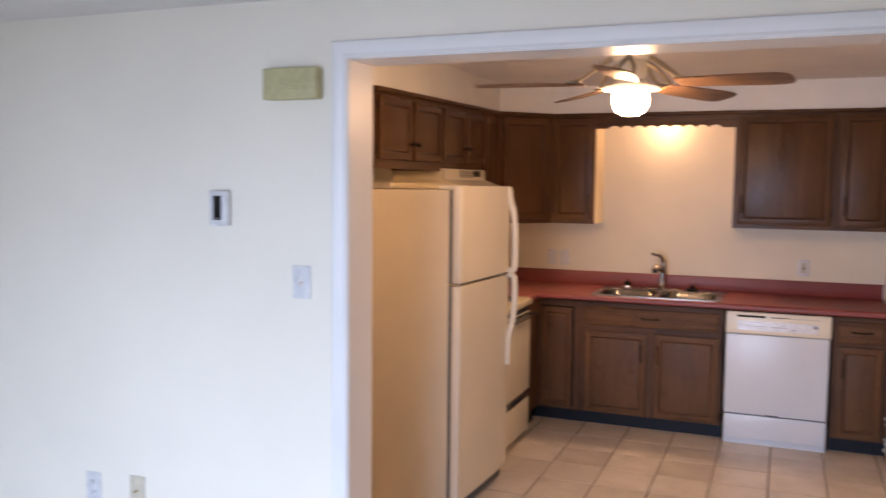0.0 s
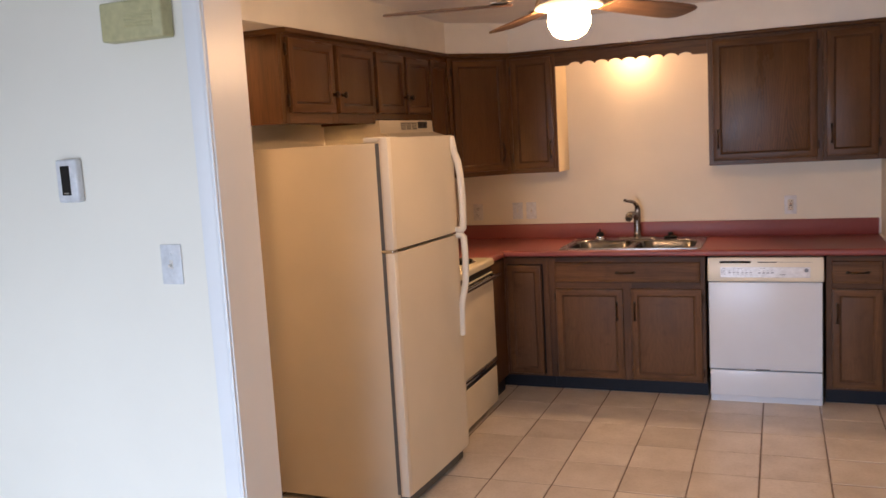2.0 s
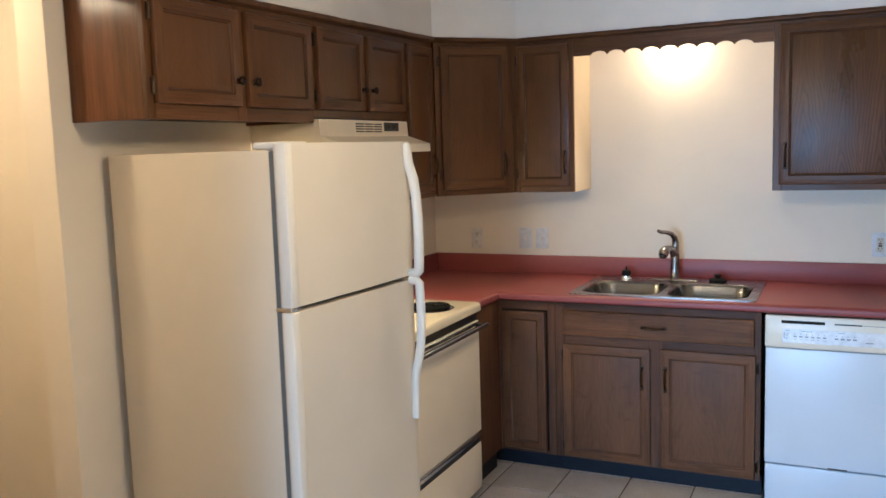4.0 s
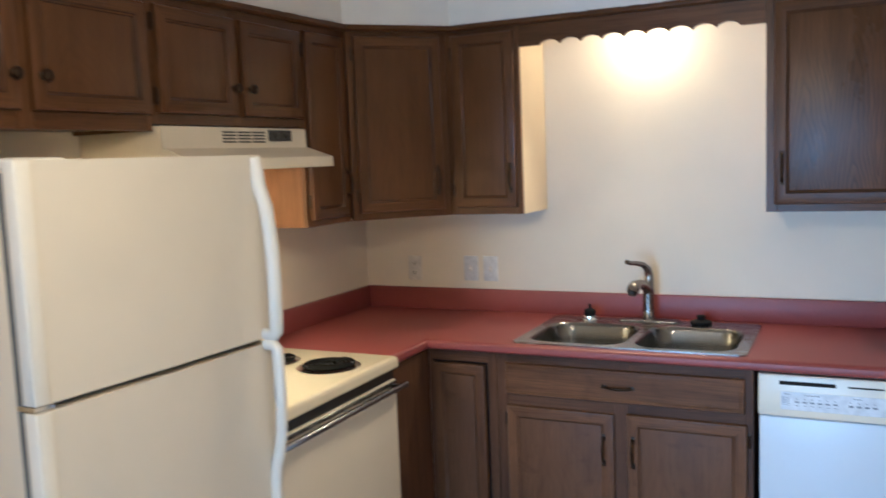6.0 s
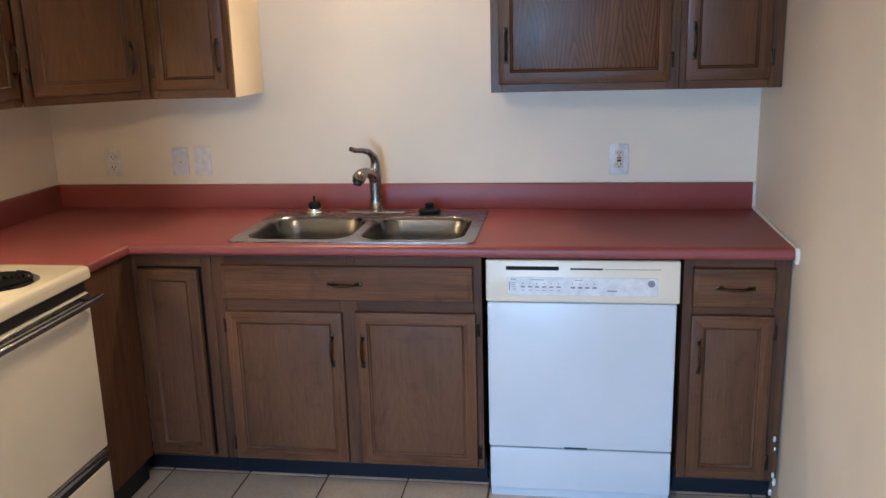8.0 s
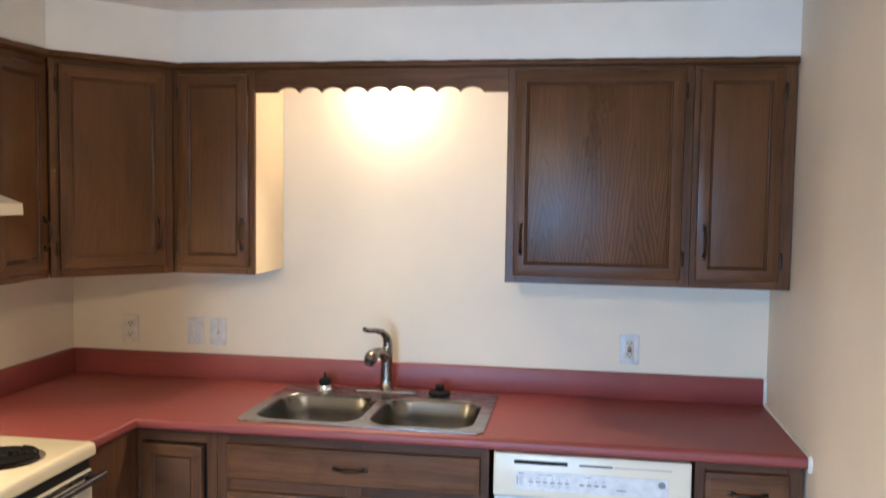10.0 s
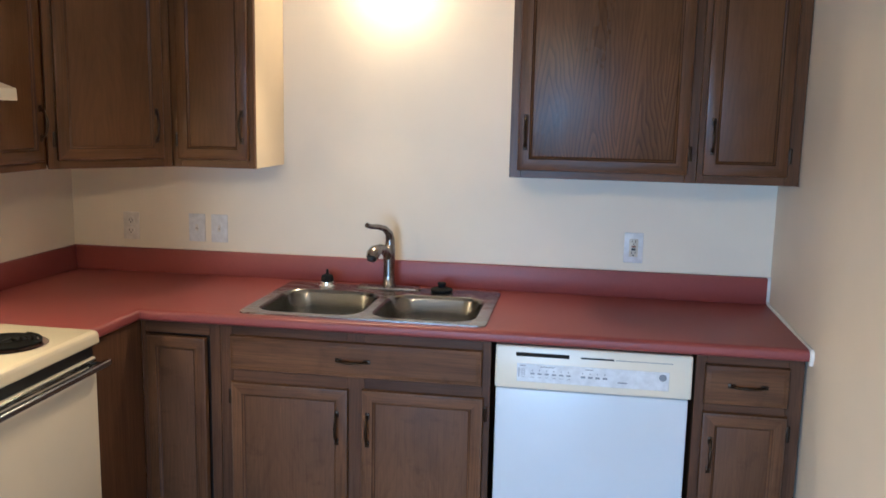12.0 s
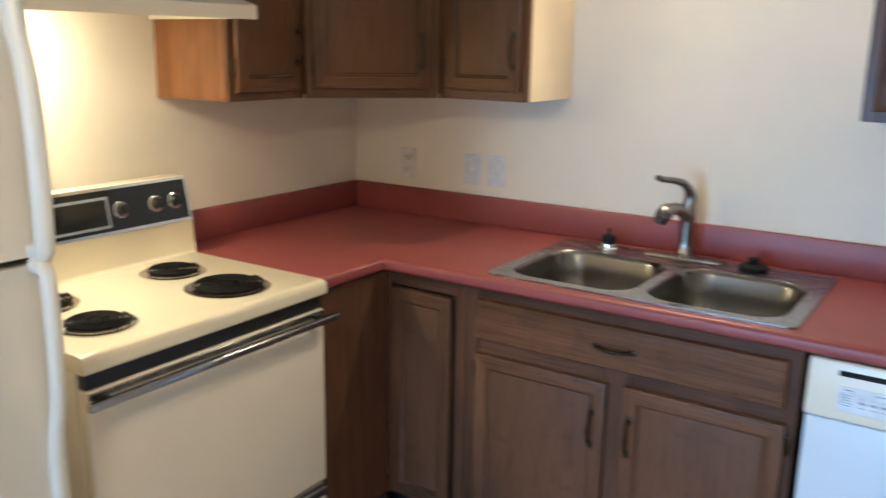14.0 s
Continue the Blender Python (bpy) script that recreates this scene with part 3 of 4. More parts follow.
def valance():
    x0, x1, top = 0.872, 1.804, 0.0975
    pts = [(x0, top), (x1, top)]
    n, flat = 9, 0.085
    pts += [(x1, 0.0), (x1 - flat, 0.0)]
    span = x1 - x0 - 2 * flat
    for i in range(n):
        for k in range(1, 8):
            u = (i + k / 8) / n
            pts.append((x1 - flat - span * u, 0.006 + 0.013 * math.sin(math.pi * k / 8)))
        if i < n - 1:
            pts.append((x1 - flat - span * (i + 1) / n, 0.0))
    pts += [(x0 + flat, 0.0), (x0, 0.0)]
    bm = prism([(x, z) for x, z in pts], 0, 0.019)
    for v in bm.verts:
        v.co = (v.co.x, -0.296 - v.co.z, v.co.y)
    return bm


val = thing("valance", pose(0, 0, 2.055), "dark-stained oak valance with a scalloped edge over the sink", "valance")
part("board", valance(), OAK_H, val, "", None, 0)


def soffit_moulding():
    line = [(XL + 0.002, -2.573), (XL + 0.340, -2.573), (XL + 0.340, -0.658), (0.580, -0.335), (XR - 0.004, -0.335)]
    pts = []
    for i, p in enumerate(line):
        a = Vector(line[max(i - 1, 0)])
        b = Vector(line[min(i + 1, len(line) - 1)])
        pts.append((Vector(p), (b - a).normalized()))
    bm = bmesh.new()
    rings = []
    for p, way in pts:
        nrm = Vector((way.y, -way.x))
        rings.append([bm.verts.new((p.x + nrm.x * o, p.y + nrm.y * o, z)) for o, z in ((-0.022, SB - 0.026), (-0.004, SB - 0.026), (0.007, SB - 0.019), (0.008, SB - 0.012), (0.004, SB - 0.002), (-0.022, SB - 0.002))])
    for a, b in zip(rings, rings[1:]):
        for k in range(6):
            bm.faces.new((a[k], a[(k + 1) % 6], b[(k + 1) % 6], b[k]))
    bm.faces.new(rings[0])
    bm.faces.new(rings[-1])
    return sagging(bm)


structure("trim_cabinet", soffit_moulding(), OAK_H, "dark-stained moulding between wall cabinets and soffit", "trim")

# Strips of old white paint left on the moulding.
bm = bmesh.new()
rnd = random.Random(4)
for k in range(16):
    a = 1.0 + 1.7 * rnd.random()
    boxed(bm, a, a + rnd.uniform(0.02, 0.09), -0.340, -0.334, SB - 0.0035, SB - 0.0005)
for k in range(9):
    a = -2.3 + 1.5 * rnd.random()
    boxed(bm, XL + 0.339, XL + 0.345, a, a + rnd.uniform(0.02, 0.08), SB - 0.0035, SB - 0.0005)
structure("trim_paint_chips", sagging(bm), CAULK, "flecks of white paint along the cabinet moulding", "paint")

# Lamp fixture behind the valance.
fx = thing("valance_light", pose(1.32, -0.135, SB), "small lit lamp fixture hidden behind the valance", "light fixture")
part("base", lathe([(0, 0), (0.055, 0), (0.055, -0.012), (0.02, -0.02), (0, -0.02)], 24), FAN_WHITE, fx)
bm = lathe([(0, -0.058), (0.018, -0.054), (0.031, -0.042), (0.034, -0.030), (0.024, -0.020), (0.0, -0.019)], 20)
part("bulb", bm, BULB, fx, "glowing warm bulb")

# ---- base cabinets ----
BD = 0.59


def base_cabinet(at, w, label, stiles, rails, left=None, right=None, toe=0.0):
    cab = thing("base_cabinet", at, label, "cabinet", "kitchen base cabinets")
    carcass(cab, w, 0.868, BD, BASE, left, right, 0.105, w < 0.9)
    face_frame(cab, w, 0.868, BD, BASE_FRAME, stiles, rails, 0.105)
    part("toe_kick", box(toe, w, -0.520, -0.505, 0.0, 0.105), TOE, cab, "blue-black vinyl toe kick")
    return cab


DY = -BD - 0.0195
# Blind corner, its door standing a little proud of its frame.
cb = base_cabinet(pose(0.562, 0, 0), 0.291, "worn brown oak corner base cabinet with a narrow ajar door", [(0, 0.016), (0.254, 0.290)], [(0.016, 0.254, 0.105, 0.118), (0.016, 0.254, 0.826, 0.868)], toe=-0.07)
# Black sheet put in place of the shade behind the ajar door.
part("gap", box(0.018, 0.2535, -BD - 0.004, -BD + 0.002, 0.119, 0.825), VOID, cb, "black sheet standing for shade behind the ajar door")
panel_door(cb, 0, 0.226, 0.0, 0.700, 0, BASE, (), "l", 0.02, pose(0.018, DY + 0.012, 0.118) @ pose(0, 0, 0, 0, 0, -3.0))
# Return beside the stove.
rt = base_cabinet(pose(XL + 0.020, -0.944, 0) @ WEST, 0.335, "worn brown oak base cabinet beside the stove", [(0, 0.335)], [])
for o in [o for o in rt.children if o.name.startswith("toe_kick")]:
    o.location.y = -0.06

sb = base_cabinet(pose(0.854, 0, 0), 0.937, "worn brown oak sink base cabinet with two doors", [(0, 0.045), (0.451, 0.510), (0.909, 0.937)],
                  [(0.045, 0.451, 0.105, 0.128), (0.510, 0.909, 0.105, 0.128), (0.045, 0.451, 0.665, 0.722), (0.510, 0.909, 0.665, 0.722), (0.045, 0.451, 0.826, 0.868), (0.510, 0.909, 0.826, 0.868)])
drawer_front(sb, 0.039, 0.909, 0.716, 0.836, DY, BASE, 0.475, 0.775)
panel_door(sb, 0.042, 0.457, 0.114, 0.672, DY, BASE, [("upright", 0.420, 0.538)], "l")
panel_door(sb, 0.504, 0.916, 0.114, 0.676, DY, BASE, [("upright", 0.527, 0.538)], "r")

eb = base_cabinet(pose(2.439, 0, 0), 0.327, "worn brown oak base cabinet with one drawer against the side wall", [(0, 0.033), (0.277, 0.325)],
                  [(0.033, 0.277, 0.105, 0.135), (0.033, 0.277, 0.680, 0.722), (0.033, 0.277, 0.836, 0.868)])
drawer_front(eb, 0.028, 0.281, 0.714, 0.842, DY, BASE, 0.158, 0.779)
panel_door(eb, 0.028, 0.283, 0.118, 0.686, DY, BASE, [("upright", 0.055, 0.549)], "r")

# ---- countertop ----
CF = -0.655
S0, S1, SY0, SY1 = 0.922, 1.769, -0.622, -0.072
ct = thing("countertop", pose(0, 0, 0.876), "rose red laminate countertop with a backsplash", "countertop")
bm = bmesh.new()
hx0, hx1, hy0, hy1 = S0 + 0.02, S1 - 0.02, SY0 + 0.02, SY1 - 0.02
F = CF + 0.022
edges = []
for loop in ([(XL, -0.944), (0.560, -0.944), (0.560, F), (XR - 0.004, F), (XR - 0.004, -0.002), (XL, -0.002)], [(hx0, hy0), (hx1, hy0), (hx1, hy1), (hx0, hy1)]):
    vs = [bm.verts.new((x, y, 0.0)) for x, y in loop]
    edges += [bm.edges.new((vs[i], vs[(i + 1) % len(vs)])) for i in range(len(vs))]
bmesh.ops.triangle_fill(bm, edges=edges, use_beauty=True)
raised = bmesh.ops.extrude_face_region(bm, geom=bm.faces[:])
bmesh.ops.translate(bm, vec=(0, 0, 0.038), verts=[g for g in raised["geom"] if isinstance(g, bmesh.types.BMVert)])
part("top", bm, ROSE, ct, "", None, 0)


def nosing():
    prof = [(0.0, 0.0), (0.016, 0.001), (0.0205, 0.005), (0.022, 0.012), (0.022, 0.026), (0.019, 0.034), (0.012, 0.038), (0.0, 0.038)]
    bm = bmesh.new()
    rings = [[bm.verts.new((x(o), y(o), z)) for o, z in prof] for x, y in (
        (lambda o: XR - 0.004, lambda o: F - o), (lambda o: 0.560 + o, lambda o: F - o), (lambda o: 0.560 + o, lambda o: -0.944))]
    for a, b in zip(rings, rings[1:]):
        for k in range(len(prof) - 1):
            bm.faces.new((a[k], a[k + 1], b[k + 1], b[k]))
    bm.faces.new(rings[0])
    bm.faces.new(rings[-1])
    return bm


part("nosing", nosing(), ROSE, ct, "rounded rose laminate front edge", None, 60)
part("backsplash", box(XL + 0.002, XR - 0.012, -0.021, -0.002, 0.038, 0.140, 0.004), ROSE, ct)
part("backsplash", prism([(XL + 0.001, -0.93), (XL + 0.021, -0.93), (XL + 0.021, -0.022), (XL + 0.001, -0.022)], 0.038, 0.140, 0.004), ROSE, ct)
bm = bmesh.new()
tube([(XR - 0.005, -0.66, 0.036), (XR - 0.005, -0.03, 0.041), (XR - 0.006, -0.016, 0.05), (XR - 0.006, -0.012, 0.143)], 0.0065, 8, bm)
tube([(XR - 0.003, -0.66, 0.036), (XR - 0.003, -0.665, 0.015), (XR - 0.003, -0.655, -0.006)], 0.0085, 8, bm)
structure("trim_caulk", bm, CAULK, "white caulk line between countertop and side wall", "caulk")
bpy.data.objects["trim_caulk"].location.z = 0.876

# ---- sink and faucet ----


def sink_rim(holes):
    bm = bmesh.new()
    edges = []
    for loop in [rounded(S0, S1, SY0, SY1, 0.025, 4)] + holes:
        vs = [bm.verts.new((x, y, 0)) for x, y in loop]
        edges += [bm.edges.new((vs[i], vs[(i + 1) % len(vs)])) for i in range(len(vs))]
    bmesh.ops.triangle_fill(bm, edges=edges, use_beauty=True)
    # The rolled outer edge.
    for a, b in zip(rounded(S0, S1, SY0, SY1, 0.025, 4), rounded(S0, S1, SY0, SY1, 0.025, 4)[1:] + rounded(S0, S1, SY0, SY1, 0.025, 4)[:1]):
        quad = [bm.verts.new((a[0], a[1], 0)), bm.verts.new((b[0], b[1], 0)), bm.verts.new((b[0], b[1], -0.006)), bm.verts.new((a[0], a[1], -0.006))]
        bm.faces.new(quad)
    bmesh.ops.remove_doubles(bm, verts=bm.verts, dist=1e-5)
    return bm


BAS = [(0.960, 1.335), (1.366, 1.728)]
BY0, BY1 = -0.588, -0.205
sink = thing("sink", pose(0, 0, 0.920), "stainless steel double-bowl drop-in sink", "sink")
part("rim", sink_rim([rounded(a, b, BY0, BY1, 0.085, 7) for a, b in BAS]), STEEL, sink, "", None, 50)
for a, b in BAS:
    levels = [(0.0, 0.0, 0.085), (0.003, -0.003, 0.085), (0.008, -0.014, 0.085), (0.014, -0.07, 0.085), (0.020, -0.11, 0.085), (0.032, -0.142, 0.08), (0.052, -0.160, 0.07), (0.085, -0.169, 0.055), (0.13, -0.173, 0.03)]
    bm = lofted([[(x, y, z) for x, y in rounded(a + i, b - i, BY0 + i, BY1 - i, r, 7)] for i, z, r in levels], None, True, False)
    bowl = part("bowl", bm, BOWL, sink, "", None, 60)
    part("drain", lathe([(0.045, 0.002), (0.038, 0.003), (0.034, -0.002), (0.012, -0.004), (0, -0.004)], 24), CHROME, bowl, "", pose((a + b) / 2, (BY0 + BY1) / 2, -0.1725))

fau = thing("faucet", pose(1.332, -0.108, 0.921), "worn nickel single-lever pull-out kitchen faucet", "faucet")
esc = [(x, y, z) for z, i in ((0, 0), (0.004, 0.001), (0.0065, 0.006)) for x, y in rounded(-0.128 + i, 0.128 - i, -0.029 + i, 0.029 - i, 0.022, 6)]
n = len(esc) // 3
part("escutcheon", lofted([esc[:n], esc[n:2 * n], esc[2 * n:]]), NICKEL, fau)
bm = lathe([(0.031, 0.006), (0.029, 0.012), (0.024, 0.018), (0.0225, 0.05), (0.0225, 0.10), (0.024, 0.13), (0.0235, 0.155), (0.018, 0.172), (0, 0.176)], 24)
part("body", bm, NICKEL, fau)
pts = [(0, 0.0, 0.118), (-0.004, -0.02, 0.14), (-0.010, -0.045, 0.157), (-0.017, -0.075, 0.166), (-0.023, -0.10, 0.165)]
spout = part("spout", tube(pts, [0.019, 0.019, 0.0185, 0.018, 0.0185], 16), NICKEL, fau)
pts = [(-0.023, -0.098, 0.166), (-0.027, -0.118, 0.162), (-0.031, -0.136, 0.152), (-0.033, -0.145, 0.140)]
part("spray_head", tube(pts, [0.0195, 0.024, 0.0255, 0.022], 18), NICKEL, spout)
part("nozzle", tube([(-0.033, -0.144, 0.141), (-0.035, -0.150, 0.130)], [0.018, 0.015], 16), BLACK, spout, "black rubber spray nozzle")
pts = [(0.002, 0.002, 0.168), (0.003, 0.002, 0.19), (0.0, -0.006, 0.215), (-0.012, -0.035, 0.238), (-0.030, -0.075, 0.249), (-0.047, -0.112, 0.254), (-0.056, -0.135, 0.262)]
part("lever", tube(pts, [0.020, 0.018, 0.0155, 0.012, 0.010, 0.0095, 0.009], 14), NICKEL, fau)

sp = thing("soap_dispenser_base", pose(1.088, -0.125, 0.920), "chrome deck collar with a black stem on the sink", "sink fitting")
part("collar", lathe([(0.036, 0), (0.036, 0.004), (0.030, 0.008), (0.029, 0.017), (0.024, 0.020), (0, 0.020)], 24), CHROME, sp)
part("stem", lathe([(0.024, 0.018), (0.0245, 0.032), (0.021, 0.042), (0.011, 0.046), (0.0055, 0.049), (0.0045, 0.066), (0, 0.067)], 20), RUBBER, sp, "black rubber stem")
st = thing("sink_stopper", pose(1.545, -0.128, 0.920), "black rubber stopper lying on the sink deck", "stopper")
part("disc", lathe([(0, 0), (0.038, 0), (0.043, 0.006), (0.042, 0.013), (0.024, 0.019), (0.0, 0.020)], 24), RUBBER, st)
part("grip", lathe([(0.017, 0.018), (0.014, 0.026), (0.018, 0.033), (0.014, 0.038), (0, 0.038)], 20), RUBBER, st)

# ---- dishwasher ----
dw = thing("dishwasher", pose(1.805, 0, 0) @ Matrix.Diagonal((1.02, 1, 1, 1)), "white built-in dishwasher with a bisque control panel", "dishwasher")
part("tub", box(0.006, 0.606, -0.585, -0.02, 0.03, 0.86), BLACK, dw, "black side gaps round the tub")
part("door", box(0.006, 0.602, -0.638, -0.587, 0.208, 0.724, 0.006, 3), DW_WHITE, dw)
cp = part("control_panel", box(0.003, 0.609, -0.646, -0.587, 0.728, 0.868, 0.007, 3), DW_PANEL, dw, "bisque plastic control panel", pose(0, -0.648, 0.728, -3.5) @ pose(0, 0.646, -0.728))
part("access_panel", box(0.008, 0.602, -0.628, -0.587, 0.045, 0.2, 0.005, 3), DW_WHITE, dw)
part("toe_panel", box(0.008, 0.602, -0.60, -0.587, 0.0, 0.062, 0.002, 1), DW_WHITE, dw)
part("latch_notch", box(0.255, 0.33, -0.6405, -0.63, 0.2085, 0.2135), BLACK, dw)
part("handle_slot", box(0.067, 0.235, -0.6475, -0.64, 0.834, 0.848, 0.002, 1), VOID, cp, "black latch slot")
part("vent_slot", box(0.27, 0.372, -0.6475, -0.64, 0.8375, 0.8425), VOID, cp, "black vent slot")
part("seam", box(0.377, 0.55, -0.6468, -0.64, 0.8385, 0.8405), PRINT, cp)
part("label_plate", box(0.072, 0.540, -0.6470, -0.64, 0.752, 0.812, 0.001, 1), DW_LABEL, cp, "pale printed label strip")
bm = bmesh.new()
rnd = random.Random(7)
for k in range(6):
    x = 0.115 + 0.0225 * k
    boxed(bm, x, x + 0.013, -0.6478, -0.6465, 0.7775, 0.7825)
    boxed(bm, x + 0.004, x + 0.0075, -0.6478, -0.6465, 0.789, 0.7925)
    boxed(bm, x + 0.001, x + 0.012, -0.6478, -0.6465, 0.768, 0.7695)
for k in range(4):
    x = 0.272 + 0.0225 * k
    boxed(bm, x, x + 0.014, -0.6478, -0.6465, 0.776, 0.782)
    boxed(bm, x + 0.004, x + 0.0075, -0.6478, -0.6465, 0.789, 0.7925)
boxed(bm, 0.0775, 0.0805, -0.6478, -0.6465, 0.768, 0.797)
for k in range(5):
    boxed(bm, 0.084, 0.099, -0.6478, -0.6465, 0.768 + 0.006 * k, 0.7695 + 0.006 * k)
boxed(bm, 0.082, 0.10, -0.6478, -0.6465, 0.8035, 0.806)
boxed(bm, 0.145, 0.19, -0.6478, -0.6465, 0.8025, 0.8045)
boxed(bm, 0.285, 0.31, -0.6478, -0.6465, 0.8025, 0.8045)
boxed(bm, 0.385, 0.415, -0.6478, -0.6465, 0.767, 0.771)
tagged(part("printing", bm, PRINT, cp, "small grey printed marks", None, 0), kind="stuff")
part("badge", lathe([(0, 0.0015), (0.0105, 0.0015), (0.0115, 0)], 24, None, pose(0.521, -0.6468, 0.794, 90, 0, 0)), PRINT, cp, "round grey badge")

# ---- stove ----
SW = 0.752
stv = thing("stove", pose(XL, -1.700, 0) @ WEST, "almond freestanding electric stove with coil burners", "stove")
SF = -0.655
part("body", box(0.004, SW - 0.004, SF + 0.02, -0.02, 0.03, 0.876, 0.004), ALMOND, stv)
top = [(-0.045, 0.918), (SF - 0.002, 0.918), (SF - 0.016, 0.914), (SF - 0.021, 0.905), (SF - 0.022, 0.882), (SF - 0.018, 0.876), (-0.045, 0.876)]
cook = part("cooktop", extruded(top, 0.0, SW, 0.003), STOVE_TOP, stv, "cream enamel cooktop")
part("vent_strip", box(0.012, SW - 0.012, SF - 0.004, SF + 0.03, 0.838, 0.876), BLACK, stv, "black strip above the oven door")
od = part("oven_door", box(0.006, SW - 0.006, SF - 0.012, SF + 0.02, 0.315, 0.836, 0.006, 3), ALMOND, stv)
part("trim_strip", box(0.012, SW - 0.012, SF - 0.0155, SF - 0.008, 0.816, 0.832, 0.002, 1), STEEL, od, "grey metal strip")
bm = box(-0.012, SW + 0.012, SF - 0.056, SF - 0.036, 0.806, 0.826, 0.006, 3)
hd = part("handle", bm, DARK_CHROME, od, "chrome oven door handle")
for x in (0.02, SW - 0.05):
    part("bracket", box(x, x + 0.03, SF - 0.04, SF - 0.012, 0.808, 0.824, 0.003), BLACK, hd)
part("drawer_strip", box(0.008, SW - 0.008, SF - 0.014, SF + 0.01, 0.288, 0.310, 0.003), CHROME, stv, "chrome strip above the drawer")
part("drawer_gap", box(0.012, SW - 0.012, SF - 0.008, SF + 0.01, 0.262, 0.288), BLACK, stv)
part("drawer", box(0.006, SW - 0.006, SF - 0.010, SF + 0.02, 0.04, 0.262, 0.006, 3), ALMOND, stv)
part("kick", box(0.02, SW - 0.02, SF + 0.03, SF + 0.05, 0.0, 0.05), BLACK, stv)
bg = [(-0.045, 0.905), (-0.150, 0.905), (-0.137, 0.925), (-0.133, 1.024), (-0.107, 1.153), (-0.045, 1.153)]
back = part("backguard", extruded(bg, 0.0, SW, 0.003), STOVE_TOP, stv, "cream enamel backguard")


def on_back(x0, x1, s0, s1, t0, t1):
    """A slab on the sloping front of the backguard: along x, up the slope, out of it."""
    return pose(0, -0.133, 1.024, -math.degrees(math.atan2(0.026, 0.128)), 0, 0), (x0, x1, -t1, -t0, s0, s1)


for nm, dims, mat, lab in (("control_panel", (0.012, SW - 0.012, 0.004, 0.124, 0.0, 0.004), GLASS_BLACK, "black control panel"),
                           ("panel_trim", (0.008, SW - 0.008, -0.002, 0.006, 0.0, 0.007), CHROME, "chrome trim"),
                           ("panel_trim", (0.008, SW - 0.008, 0.122, 0.131, 0.0, 0.007), CHROME, "chrome trim"),
                           ("panel_trim", (SW - 0.012, SW - 0.006, 0.0, 0.13, 0.0, 0.007), CHROME, "chrome trim"),
                           ("window", (0.27, 0.470, 0.016, 0.104, 0.004, 0.0055), PRINT, "grey-framed oven clock window"),
                           ("window_glass", (0.278, 0.462, 0.024, 0.096, 0.005, 0.0065), GLASS_BLACK, "")):
    mm, b6 = on_back(*dims)
    part(nm, box(*b6), mat, back, lab, mm)
for x in (0.508, 0.627, 0.695):
    mm, _ = on_back(0, 0, 0, 0, 0, 0)
    bm = lathe([(0.020, 0.0), (0.019, 0.006), (0.015, 0.010), (0.014, 0.020), (0.0, 0.021)], 20, None, pose(0, 0, 0, 90, 0, 0))
    boxed(bm, -0.004, 0.004, -0.026, -0.008, -0.014, 0.014, 0.0015)
    part("knob", bm, BLACK, back, "black control knob with chrome edge", mm @ pose(x, -0.004, 0.062))
    bm = lathe([(0.0245, 0.0), (0.0245, 0.003), (0.0205, 0.0045), (0.0195, 0.0045)], 24, None, pose(0, 0, 0, 90, 0, 0))
    part("knob_ring", bm, CHROME, back, "", mm @ pose(x, -0.003, 0.062))


def burner(x, y, r):
    """A coil element in a chrome drip pan."""
    e = part("burner", lathe([(r + 0.014, 0.0), (r + 0.014, 0.003), (r + 0.006, 0.004), (r + 0.002, 0.0015), (r * 0.6, -0.004 + 0.005), (0.01, 0.001)], 36), CHROME, cook, "chrome drip pan ring", pose(x, y, 0.9185))
    bm = bmesh.new()
    turns = 5 if r > 0.085 else 4
    pts = []
    for k in range(turns * 22 + 1):
        a = 2 * math.pi * k / 22
        rr = 0.022 + (r - 0.026) * k / (turns * 22)
        pts.append((rr * math.cos(a), rr * math.sin(a), 0.011))
    tube(pts, 0.0052, 6, bm, 0.8)
    tube([(0.02, 0, 0.011), (-r + 0.004, 0.0, 0.006)], 0.004, 6, bm)
    part("coil", bm, COIL, e, "black heating coil")
    part("hub", lathe([(0, 0.013), (0.016, 0.012), (0.018, 0.004)], 20), COIL, e)


burner(0.535, -0.519, 0.098)
burner(0.547, -0.285, 0.076)
burner(0.147, -0.514, 0.076)
burner(0.135, -0.267, 0.098)

# ---- range hood ----
hood = thing("range_hood", west(-1.690, 0.021), "almond under-cabinet range hood with vent slots", "range hood")
HW = 0.735
prof = [(-0.004, 1.729), (-0.333, 1.729), (-0.335, 1.662), (-0.448, 1.626), (-0.450, 1.590), (-0.440, 1.590), (-0.435, 1.612), (-0.33, 1.640), (-0.004, 1.640)]
part("shell", extruded(prof, 0.0, HW, 0.0015), HOOD_SKIN, hood)
for x0, x1 in ((0.001, 0.006), (HW - 0.006, HW - 0.001)):
    part("end_plate", extruded([(-0.005, 1.650), (-0.005, 1.592), (-0.438, 1.592), (-0.434, 1.616), (-0.33, 1.648)], x0, x1), ALMOND, hood)
for g in range(3):
    for k in range(4):
        x = 0.272 + g * 0.076
        part("vent_slot", box(x, x + 0.066, -0.3358, -0.33, 1.679 + 0.0105 * k, 1.6845 + 0.0105 * k), BLACK, hood)
sw = part("switch_plate", box(0.512, 0.642, -0.338, -0.33, 1.684, 1.722, 0.001, 1), BLACK, hood, "black switch plate")
